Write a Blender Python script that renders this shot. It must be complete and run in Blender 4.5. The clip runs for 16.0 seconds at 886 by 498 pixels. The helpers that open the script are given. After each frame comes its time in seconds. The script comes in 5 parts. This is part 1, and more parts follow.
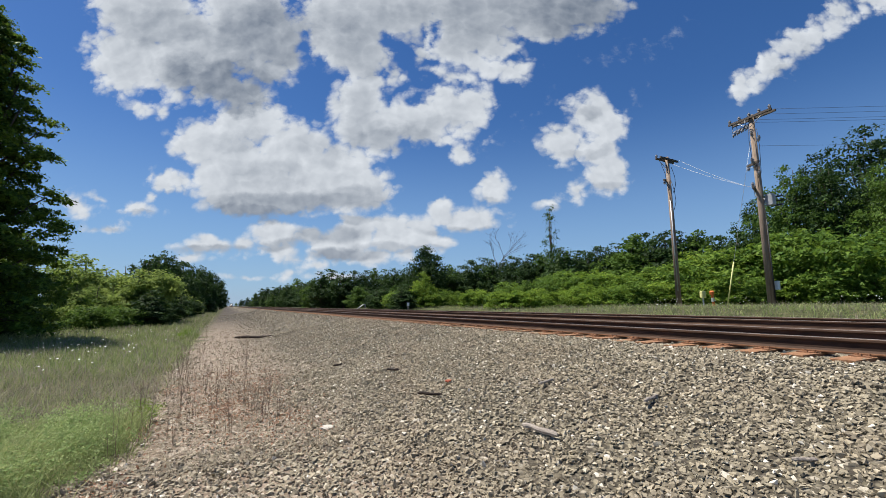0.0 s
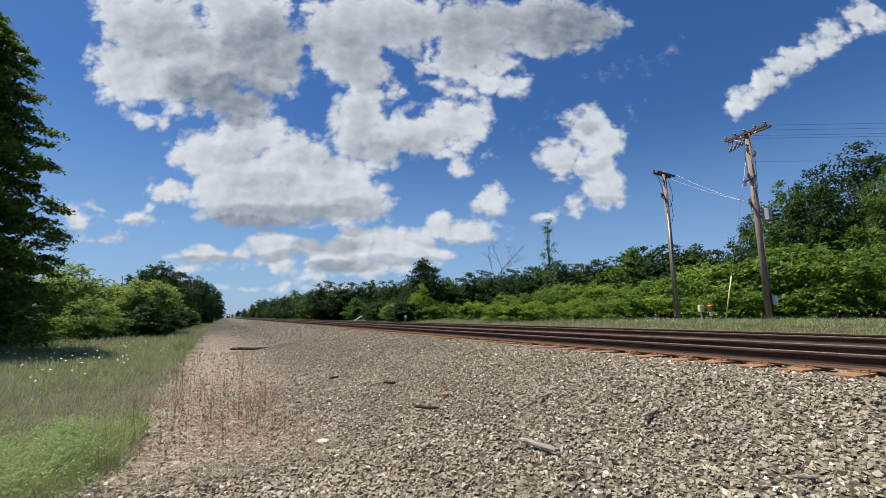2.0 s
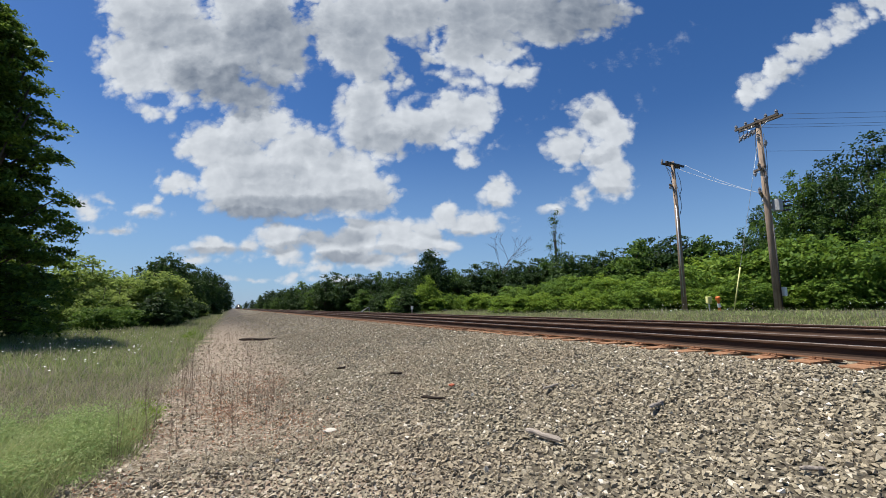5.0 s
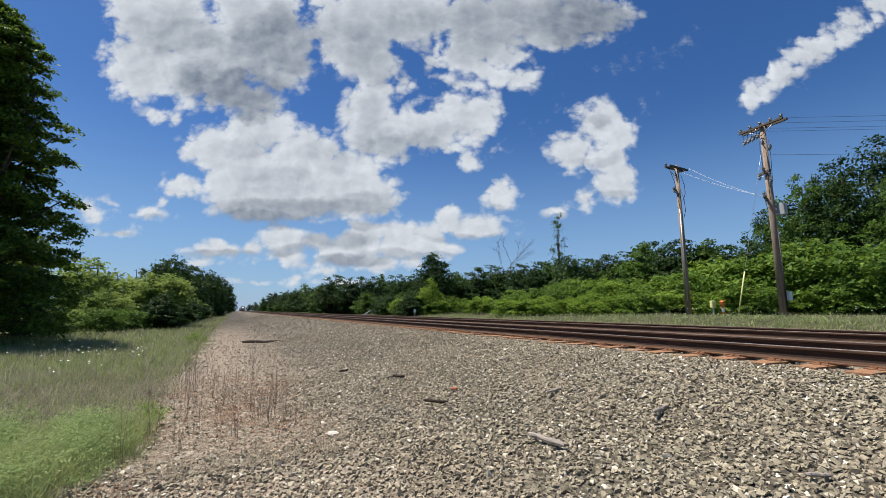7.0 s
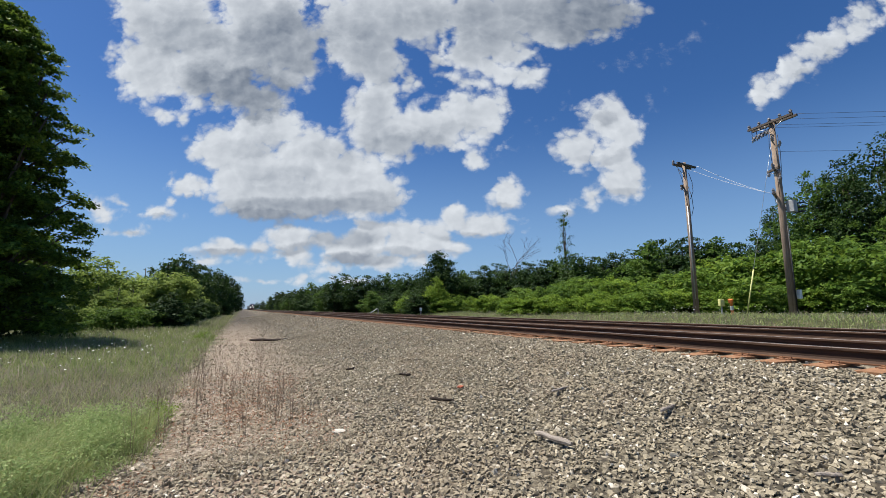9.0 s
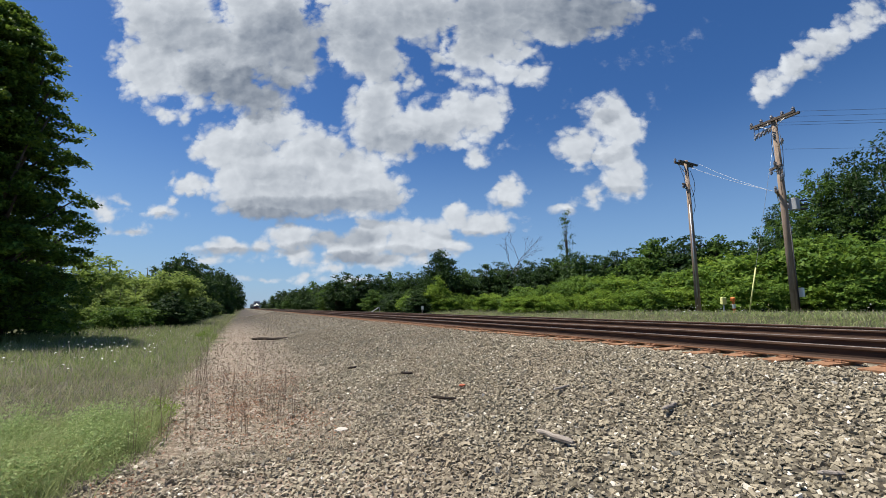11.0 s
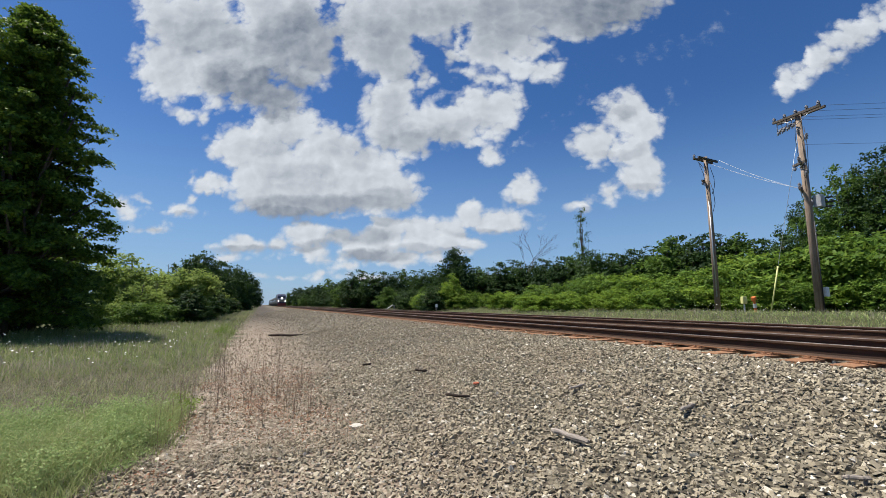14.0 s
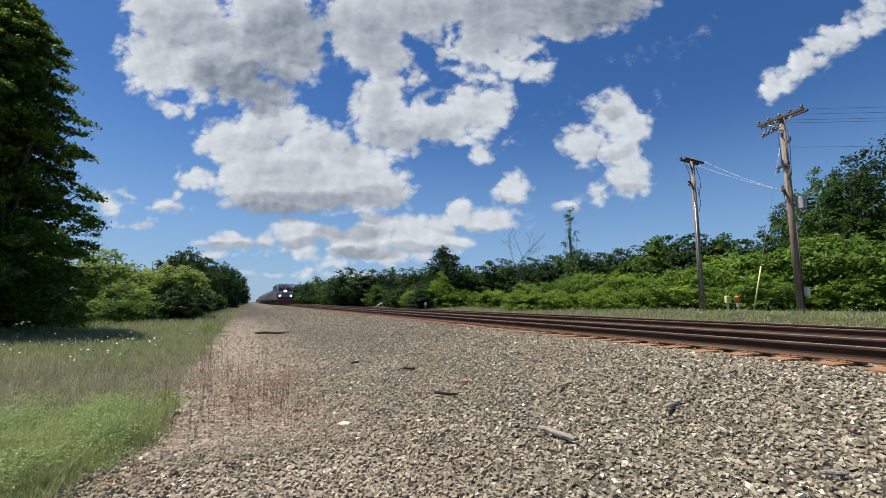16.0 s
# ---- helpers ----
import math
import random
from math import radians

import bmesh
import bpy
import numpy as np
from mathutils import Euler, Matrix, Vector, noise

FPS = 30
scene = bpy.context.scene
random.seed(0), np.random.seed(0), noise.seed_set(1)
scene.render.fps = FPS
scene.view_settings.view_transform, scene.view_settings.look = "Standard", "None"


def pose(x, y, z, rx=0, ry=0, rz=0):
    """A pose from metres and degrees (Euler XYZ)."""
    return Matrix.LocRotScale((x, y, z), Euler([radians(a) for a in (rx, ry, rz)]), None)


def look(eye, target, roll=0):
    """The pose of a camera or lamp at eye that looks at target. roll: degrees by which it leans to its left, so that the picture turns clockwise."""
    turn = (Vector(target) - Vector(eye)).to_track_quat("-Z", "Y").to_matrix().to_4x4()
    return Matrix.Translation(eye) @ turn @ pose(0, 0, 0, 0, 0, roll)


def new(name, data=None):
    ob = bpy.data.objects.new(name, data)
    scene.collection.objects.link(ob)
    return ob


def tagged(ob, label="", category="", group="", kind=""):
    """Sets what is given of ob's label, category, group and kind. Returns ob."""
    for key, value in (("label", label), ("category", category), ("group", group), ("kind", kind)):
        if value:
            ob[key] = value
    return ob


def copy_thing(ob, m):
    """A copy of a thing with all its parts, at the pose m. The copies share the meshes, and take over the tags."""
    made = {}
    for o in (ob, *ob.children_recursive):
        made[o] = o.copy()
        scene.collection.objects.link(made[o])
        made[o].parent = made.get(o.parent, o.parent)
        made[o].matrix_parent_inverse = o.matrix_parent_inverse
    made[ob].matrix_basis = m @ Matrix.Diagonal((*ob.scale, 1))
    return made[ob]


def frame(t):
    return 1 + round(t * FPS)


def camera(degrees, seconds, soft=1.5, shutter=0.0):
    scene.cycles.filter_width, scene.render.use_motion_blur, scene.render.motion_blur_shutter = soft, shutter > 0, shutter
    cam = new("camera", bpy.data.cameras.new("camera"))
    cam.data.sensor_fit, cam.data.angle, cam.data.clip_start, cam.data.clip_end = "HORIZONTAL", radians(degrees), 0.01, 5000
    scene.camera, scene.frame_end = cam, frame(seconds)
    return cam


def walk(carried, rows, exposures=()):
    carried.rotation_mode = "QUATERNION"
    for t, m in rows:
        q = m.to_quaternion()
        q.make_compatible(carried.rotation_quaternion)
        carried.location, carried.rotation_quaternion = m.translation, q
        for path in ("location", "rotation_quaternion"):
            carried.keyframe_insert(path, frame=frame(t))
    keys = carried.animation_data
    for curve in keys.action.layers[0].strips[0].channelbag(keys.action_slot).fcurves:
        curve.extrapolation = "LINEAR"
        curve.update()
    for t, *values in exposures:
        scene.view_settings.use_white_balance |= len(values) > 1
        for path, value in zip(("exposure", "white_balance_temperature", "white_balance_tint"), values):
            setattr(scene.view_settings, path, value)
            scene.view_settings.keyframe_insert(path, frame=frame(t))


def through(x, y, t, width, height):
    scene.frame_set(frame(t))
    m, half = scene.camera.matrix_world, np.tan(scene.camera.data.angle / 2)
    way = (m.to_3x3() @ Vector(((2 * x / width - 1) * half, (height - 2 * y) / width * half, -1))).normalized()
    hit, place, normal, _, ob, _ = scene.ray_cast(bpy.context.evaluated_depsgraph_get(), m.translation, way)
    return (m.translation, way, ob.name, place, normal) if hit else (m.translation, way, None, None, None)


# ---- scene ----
EYE = 1.5
cam = camera(92.33, 16.0, 0.85)


def aim(az, up, roll):
    """The camera's pose on its stand: heading clockwise from the track, tilt and roll in degrees."""
    return pose(0, 0, EYE, 90 + up, 0, -az) @ pose(0, 0, 0, 0, 0, roll)


walk(cam, [
    (0.0, aim(26.961, 7.197, -0.939)),
    (0.5, aim(26.793, 7.515, -0.767)),
    (1.0, aim(26.786, 8.044, -0.614)),
    (1.5, aim(26.941, 8.565, -0.533)),
    (2.0, aim(27.226, 8.844, -0.566)),
    (2.5, aim(27.503, 8.726, -0.669)),
    (3.0, aim(27.564, 8.419, -0.723)),
    (3.5, aim(27.355, 8.028, -0.696)),
    (4.0, aim(26.970, 7.708, -0.600)),
    (6.5, aim(25.931, 7.871, -0.357)),
    (7.0, aim(25.977, 8.121, -0.272)),
    (7.5, aim(25.980, 8.260, -0.204)),
    (8.0, aim(25.812, 8.188, -0.188)),
    (8.5, aim(25.504, 8.058, -0.243)),
    (9.0, aim(25.179, 7.922, -0.287)),
    (11.5, aim(24.857, 7.605, -0.409)),
    (12.0, aim(24.308, 7.159, -0.477)),
    (12.5, aim(23.698, 6.966, -0.470)),
    (13.0, aim(23.251, 7.025, -0.431)),
    (13.5, aim(23.062, 7.234, -0.284)),
    (14.0, aim(23.057, 7.459, -0.051)),
    (14.5, aim(23.341, 7.564, 0.139)),
    (15.0, aim(23.807, 7.513, 0.283)),
    (15.5, aim(24.239, 7.342, 0.257)),
    (16.0, aim(24.502, 7.208, 0.176)),
])

# ---- sun, sky and clouds ----
SUN_AZ, SUN_UP = -52.0, 65.0
sun_way = Vector((math.sin(radians(SUN_AZ)) * math.cos(radians(SUN_UP)), math.cos(radians(SUN_AZ)) * math.cos(radians(SUN_UP)), math.sin(radians(SUN_UP))))
sun = new("sun", bpy.data.lights.new("sun", "SUN"))
sun.data.energy, sun.data.angle, sun.data.color = 5.0, radians(0.53), (1.0, 0.95, 0.87)
sun.matrix_world = look(sun_way * 300, (0, 0, 0))
scene.view_settings.exposure = 0.6

# Each cloud is a few soft ovals on the sky plane ahead: centre across, centre up, two radii, lean in degrees.
CLOUDS = {}
CLOUDS["upper_left"] = [(-0.780, 0.635, 0.111, 0.108, 0), (-0.747, 0.754, 0.142, 0.098, 0), (-0.612, 0.640, 0.125, 0.120, 0), (-0.547, 0.546, 0.101, 0.046, -10), (-0.817, 0.854, 0.091, 0.084, 0), (-0.663, 0.556, 0.102, 0.040, -20)]
CLOUDS["upper_grey"] = [(-0.477, 0.709, 0.162, 0.130, 0), (-0.405, 0.606, 0.087, 0.056, 0), (-0.527, 0.807, 0.179, 0.083, 0), (-0.396, 0.708, 0.070, 0.097, 0), (-0.488, 0.523, 0.058, 0.046, 0)]
CLOUDS["upper_mid"] = [(-0.227, 0.705, 0.114, 0.137, 0), (-0.294, 0.730, 0.073, 0.100, 0), (-0.207, 0.603, 0.063, 0.081, 0), (-0.111, 0.759, 0.161, 0.101, 0), (0.049, 0.700, 0.158, 0.115, 0), (0.223, 0.729, 0.172, 0.096, 0), (0.353, 0.750, 0.115, 0.080, 0), (0.119, 0.621, 0.114, 0.070, 0), (0.175, 0.577, 0.071, 0.034, 10), (-0.017, 0.600, 0.043, 0.046, 0)]
CLOUDS["middle_lobe"] = [(-0.201, 0.496, 0.064, 0.110, 0), (-0.164, 0.429, 0.095, 0.071, 0), (-0.052, 0.454, 0.119, 0.063, 0), (0.053, 0.474, 0.073, 0.069, 0), (0.033, 0.553, 0.078, 0.037, -10), (-0.010, 0.410, 0.090, 0.023, 0), (-0.108, 0.382, 0.063, 0.023, 0), (-0.106, 0.563, 0.023, 0.031, 0)]
CLOUDS["main"] = [(-0.580, 0.407, 0.082, 0.074, 0), (-0.469, 0.445, 0.097, 0.072, 0), (-0.360, 0.384, 0.101, 0.074, 0), (-0.257, 0.326, 0.108, 0.078, 0), (-0.196, 0.278, 0.085, 0.057, 0), (-0.482, 0.316, 0.128, 0.096, 0), (-0.369, 0.273, 0.173, 0.060, 0), (-0.507, 0.262, 0.094, 0.043, 0), (-0.141, 0.257, 0.038, 0.035, 0), (-0.325, 0.222, 0.096, 0.017, 0), (-0.422, 0.225, 0.083, 0.020, 0), (-0.453, 0.504, 0.039, 0.024, 0)]
CLOUDS["right"] = [(0.368, 0.455, 0.069, 0.062, 0), (0.307, 0.380, 0.063, 0.049, 0), (0.405, 0.422, 0.052, 0.062, 0), (0.385, 0.353, 0.052, 0.049, 0), (0.404, 0.301, 0.059, 0.054, 0), (0.371, 0.507, 0.028, 0.024, 0), (0.328, 0.267, 0.022, 0.022, 0)]
CLOUDS["right_low"] = [(0.264, 0.241, 0.056, 0.021, 0), (0.239, 0.235, 0.027, 0.017, 0)]
CLOUDS["far_right"] = [(0.755, 0.528, 0.041, 0.039, 0), (0.832, 0.577, 0.069, 0.042, 35), (0.922, 0.636, 0.080, 0.043, 35), (1.014, 0.699, 0.076, 0.044, 35), (1.099, 0.752, 0.063, 0.047, 30)]
CLOUDS["steps"] = [(0.117, 0.275, 0.049, 0.040, 15), (0.049, 0.193, 0.101, 0.028, -4), (-0.000, 0.219, 0.033, 0.033, 0), (0.049, 0.363, 0.028, 0.029, 0), (0.086, 0.202, 0.040, 0.030, 0)]
CLOUDS["low_mid"] = [(-0.405, 0.168, 0.066, 0.036, 0), (-0.469, 0.148, 0.034, 0.023, 0), (-0.323, 0.164, 0.049, 0.023, 0), (-0.268, 0.147, 0.051, 0.030, 0), (-0.211, 0.160, 0.054, 0.050, 0), (-0.119, 0.160, 0.065, 0.049, 0), (-0.144, 0.187, 0.046, 0.028, 0), (-0.049, 0.159, 0.051, 0.044, 0), (0.005, 0.138, 0.032, 0.016, 0), (-0.240, 0.119, 0.067, 0.018, 0), (-0.403, 0.126, 0.081, 0.014, 0)]
CLOUDS["low_left"] = [(-0.559, 0.157, 0.044, 0.021, 0), (-0.579, 0.145, 0.066, 0.011, 0), (-0.524, 0.148, 0.034, 0.015, 0), (-0.600, 0.117, 0.041, 0.008, 0), (-0.739, 0.240, 0.056, 0.014, -12), (-0.698, 0.258, 0.017, 0.020, 0), (-0.815, 0.265, 0.042, 0.010, -12), (-0.876, 0.248, 0.042, 0.024, -15), (-0.800, 0.189, 0.046, 0.014, 0)]
CLOUDS["low_band"] = [(-0.348, 0.107, 0.054, 0.011, 0), (-0.300, 0.091, 0.040, 0.012, 0), (-0.353, 0.076, 0.024, 0.012, 0), (-0.156, 0.106, 0.054, 0.018, 0), (-0.085, 0.111, 0.033, 0.019, 0), (-0.252, 0.066, 0.080, 0.009, 0), (-0.454, 0.071, 0.054, 0.005, 0)]
CLOUDS["left_bits"] = [(-0.750, 0.505, 0.043, 0.020, -8), (-0.674, 0.494, 0.016, 0.020, -40), (-0.661, 0.306, 0.034, 0.032, 0), (-0.627, 0.303, 0.025, 0.026, 0), (-0.708, 0.321, 0.020, 0.012, 30)]
CLOUDS["wisps"] = [(0.596, 0.663, 0.048, 0.022, 40), (0.631, 0.690, 0.014, 0.031, -30), (0.263, 0.480, 0.044, 0.016, 35), (0.296, 0.512, 0.017, 0.021, 0), (0.209, 0.425, 0.012, 0.020, 0), (0.186, 0.469, 0.018, 0.012, 0), (0.476, 0.502, 0.019, 0.039, 30), (0.530, 0.527, 0.015, 0.013, 0), (0.463, 0.466, 0.033, 0.013, 0), (0.149, 0.404, 0.017, 0.013, 0)]
CLOUDS["veils"] = [(0.459, 0.619, 0.098, 0.034, 15), (0.544, 0.630, 0.056, 0.025, 30), (0.114, 0.375, 0.055, 0.029, 20)]
# Blue gaps in the cloud cover.
GAPS = [(-0.088, 0.606, 0.029, 0.042, 0), (-0.056, 0.499, 0.025, 0.013, 20), (-0.012, 0.657, 0.010, 0.028, 0), (0.075, 0.524, 0.025, 0.009, 0), (-0.361, 0.784, 0.012, 0.033, 0), (0.190, 0.617, 0.031, 0.014, 10), (-0.027, 0.585, 0.031, 0.009, -10), (-0.138, 0.567, 0.009, 0.012, 0)]
# Thick grey undersides: as above, and how grey.
BELLIES = {}
BELLIES["high"] = [(-0.683, 0.697, 0.104, 0.051, 0, 0.50), (-0.540, 0.557, 0.159, 0.062, -8, 0.95), (-0.430, 0.669, 0.139, 0.099, 0, 0.75), (-0.487, 0.508, 0.060, 0.036, 0, 0.85), (-0.384, 0.613, 0.087, 0.070, 0, 0.50), (-0.153, 0.649, 0.123, 0.098, 0, 0.50), (-0.200, 0.481, 0.040, 0.094, 0, 0.35), (-0.115, 0.402, 0.111, 0.035, -5, 0.60), (0.150, 0.730, 0.216, 0.088, 0, 0.55), (0.359, 0.734, 0.143, 0.080, 0, 0.95), (0.098, 0.645, 0.121, 0.055, 0, 0.35), (-0.803, 0.715, 0.060, 0.040, 0, 0.30)]
BELLIES["main"] = [(-0.340, 0.250, 0.220, 0.025, 0, 0.75), (-0.449, 0.225, 0.131, 0.025, 0, 0.95), (-0.412, 0.313, 0.091, 0.035, 0, 0.40), (-0.296, 0.379, 0.073, 0.035, -20, 0.30), (-0.488, 0.408, 0.059, 0.027, 0, 0.35), (-0.217, 0.268, 0.082, 0.020, 0, 0.50), (-0.270, 0.202, 0.123, 0.014, 0, 0.50), (0.004, 0.427, 0.097, 0.021, 0, 0.30)]
BELLIES["low"] = [(-0.268, 0.163, 0.081, 0.022, 0, 0.61), (-0.377, 0.146, 0.075, 0.014, 0, 0.61), (-0.240, 0.114, 0.094, 0.014, 0, 0.81), (0.063, 0.167, 0.100, 0.012, 0, 0.54), (-0.553, 0.135, 0.096, 0.010, 0, 0.68), (0.380, 0.458, 0.030, 0.021, 0, 0.47), (0.347, 0.360, 0.075, 0.014, 0, 0.41), (0.409, 0.266, 0.054, 0.014, 0, 0.41), (0.259, 0.224, 0.060, 0.008, 0, 0.47), (-0.132, 0.126, 0.081, 0.014, 0, 0.54), (-0.038, 0.125, 0.067, 0.011, 0, 0.47), (-0.798, 0.178, 0.046, 0.007, 0, 0.47), (-0.727, 0.225, 0.063, 0.007, 0, 0.47), (-0.647, 0.278, 0.042, 0.010, 0, 0.47), (0.119, 0.240, 0.041, 0.010, 0, 0.47), (0.872, 0.564, 0.096, 0.018, 35, 0.41)]


def wire(nt, kind, *sources, **settings):
    """A node with its settings; the sources feed its first inputs, sockets as links and numbers as values."""
    node = nt.nodes.new(kind)
    for key, value in settings.items():
        setattr(node, key, value)
    for k, s in enumerate(sources):
        if s is None:
            continue
        if isinstance(s, bpy.types.NodeSocket):
            nt.links.new(s, node.inputs[k])
        else:
            node.inputs[k].default_value = s
    return node


def calc(nt, op, a, b=0.0, c=0.0, clamp=False):
    return wire(nt, "ShaderNodeMath", a, b, c, operation=op, use_clamp=clamp).outputs[0]


def remap(nt, value, lo, hi, to_lo=0.0, to_hi=1.0, smooth=True):
    return wire(nt, "ShaderNodeMapRange", value, lo, hi, to_lo, to_hi, interpolation_type="SMOOTHSTEP" if smooth else "LINEAR").outputs[0]


def fbm(nt, vec, scale, detail=5.0, rough=0.55):
    n = nt.nodes.new("ShaderNodeTexNoise")
    n.inputs["Scale"].default_value, n.inputs["Detail"].default_value, n.inputs["Roughness"].default_value = scale, detail, rough
    if vec is not None:
        nt.links.new(vec, n.inputs["Vector"])
    return n.outputs["Fac"]


def oval(g, p, u, v, ru, rv, lean):
    """One minus the distance from an oval's centre, in its radii."""
    c, k = math.cos(radians(lean)), math.sin(radians(lean))
    d1 = wire(g, "ShaderNodeVectorMath", p, (c / ru, k / ru, 0), operation="DOT_PRODUCT").outputs["Value"]
    d1 = calc(g, "SUBTRACT", d1, (u * c + v * k) / ru)
    d2 = wire(g, "ShaderNodeVectorMath", p, (-k / rv, c / rv, 0), operation="DOT_PRODUCT").outputs["Value"]
    d2 = calc(g, "SUBTRACT", d2, (v * c - u * k) / rv)
    return calc(g, "SUBTRACT", 1.0, calc(g, "SQRT", calc(g, "MULTIPLY_ADD", d1, d1, calc(g, "MULTIPLY", d2, d2))))


def stray(g, p, q, scale, detail, across_, up_):
    """Shifts a place by noise, so that outlines are ragged."""
    n = wire(g, "ShaderNodeTexNoise", q)
    n.inputs["Scale"].default_value, n.inputs["Detail"].default_value, n.inputs["Roughness"].default_value = scale, detail, 0.6
    off = wire(g, "ShaderNodeVectorMath", n.outputs["Color"], (0.5, 0.5, 0.5), operation="SUBTRACT").outputs[0]
    off = wire(g, "ShaderNodeVectorMath", off, wire(g, "ShaderNodeCombineXYZ", across_, up_).outputs[0], operation="MULTIPLY").outputs[0]
    return wire(g, "ShaderNodeVectorMath", p, off, operation="ADD").outputs[0]


def billow_group():
    """Rounded billows at three sizes, shaken by noise, and the finer fraying over them."""
    g = bpy.data.node_groups.new("billows", "ShaderNodeTree")
    g.interface.new_socket("Place", in_out="INPUT", socket_type="NodeSocketVector")
    g.interface.new_socket("Billow", in_out="OUTPUT", socket_type="NodeSocketFloat")
    g.interface.new_socket("Fine", in_out="OUTPUT", socket_type="NodeSocketFloat")
    g.interface.new_socket("Height", in_out="OUTPUT", socket_type="NodeSocketFloat")
    gi, go = g.nodes.new("NodeGroupInput"), g.nodes.new("NodeGroupOutput")
    q = wire(g, "ShaderNodeVectorMath", gi.outputs[0], (1.15, 1.35, 1.0), operation="MULTIPLY").outputs[0]
    shaken = stray(g, q, q, 12.0, 5.0, 0.07, 0.07)
    billow = None
    for scale, share in ((8.0, 0.42), (18.0, 0.34), (42.0, 0.24)):
        cell = g.nodes.new("ShaderNodeTexVoronoi")
        cell.voronoi_dimensions, cell.feature = "2D", "SMOOTH_F1"
        cell.inputs["Scale"].default_value, cell.inputs["Smoothness"].default_value = scale, 0.25
        g.links.new(shaken, cell.inputs["Vector"])
        d = cell.outputs["Distance"]
        puff = calc(g, "MULTIPLY", calc(g, "SUBTRACT", 1.0, calc(g, "MULTIPLY", calc(g, "MULTIPLY", d, d), 1.5)), share)
        billow = puff if billow is None else calc(g, "ADD", billow, puff)
    fine, soft = fbm(g, q, 24.0, 8.0, 0.62), fbm(g, q, 6.0, 4.0, 0.5)
    g.links.new(billow, go.inputs[0])
    g.links.new(fine, go.inputs[1])
    height = calc(g, "ADD", calc(g, "MULTIPLY", billow, 0.52), calc(g, "ADD", calc(g, "MULTIPLY", fine, 0.05), calc(g, "MULTIPLY", soft, 0.6)))
    g.links.new(height, go.inputs[2])
    return g


def cloud_group(billows):
    g = bpy.data.node_groups.new("cloud_field", "ShaderNodeTree")
    g.interface.new_socket("Place", in_out="INPUT", socket_type="NodeSocketVector")
    for name in ("Field", "Rise", "Grey", "Thin"):
        g.interface.new_socket(name, in_out="OUTPUT", socket_type="NodeSocketFloat")
    gi, go = g.nodes.new("NodeGroupInput"), g.nodes.new("NodeGroupOutput")
    at = wire(g, "ShaderNodeSeparateXYZ", gi.outputs[0])
    puffs = wire(g, "ShaderNodeGroup", node_tree=billows)
    g.links.new(gi.outputs[0], puffs.inputs[0])
    # outlines stray less towards the horizon
    rise = calc(g, "ADD", calc(g, "MAXIMUM", at.outputs[1], 0.0), 0.25)
    q = wire(g, "ShaderNodeVectorMath", gi.outputs[0], (1.15, 1.35, 1.0), operation="MULTIPLY").outputs[0]
    p = stray(g, gi.outputs[0], q, 5.5, 7.0, calc(g, "MULTIPLY", rise, 0.15), calc(g, "MULTIPLY", rise, 0.13))
    total, thin = None, None
    for name, blobs in CLOUDS.items():
        for u, v, ru, rv, lean in blobs:
            d = calc(g, "MULTIPLY", oval(g, p, u, v, ru, rv, lean), min(ru, rv))
            if name in ("wisps", "veils"):
                d = calc(g, "MULTIPLY", d, 0.9 if name == "wisps" else 0.5)
                thin = d if thin is None else calc(g, "MAXIMUM", thin, d)
            else:
                total = d if total is None else calc(g, "SMOOTH_MAX", total, d, 0.016)
    for u, v, ru, rv, lean in GAPS:
        d = calc(g, "MULTIPLY", oval(g, p, u, v, ru, rv, lean), -1.6 * min(ru, rv))
        total = calc(g, "SMOOTH_MIN", total, d, 0.02)
    total = calc(g, "MAXIMUM", total, -0.2)
    size = calc(g, "MULTIPLY", rise, 0.068)
    fine = puffs.outputs[1]
    swell = calc(g, "MULTIPLY", calc(g, "ADD", calc(g, "SUBTRACT", puffs.outputs[0], 0.65), calc(g, "MULTIPLY", calc(g, "SUBTRACT", fine, 0.5), 0.85)), size)
    g.links.new(calc(g, "ADD", total, swell), go.inputs[0])
    g.links.new(size, go.inputs[1])
    grey = None
    drift = stray(g, gi.outputs[0], q, 7.0, 5.0, calc(g, "MULTIPLY", rise, 0.22), calc(g, "MULTIPLY", rise, 0.16))
    for name, blobs in BELLIES.items():
        for u, v, ru, rv, lean, much in blobs:
            d = remap(g, oval(g, drift, u, v, ru * 1.5, rv * 1.5, lean), 0.0, 0.60, 0.0, much)
            grey = d if grey is None else calc(g, "SMOOTH_MAX", grey, d, 0.15)
    g.links.new(grey, go.inputs[2])
    frayed = calc(g, "ADD", calc(g, "MULTIPLY", thin, 14.0), calc(g, "MULTIPLY", calc(g, "SUBTRACT", fine, 0.55), 1.6))
    g.links.new(frayed, go.inputs[3])
    return g


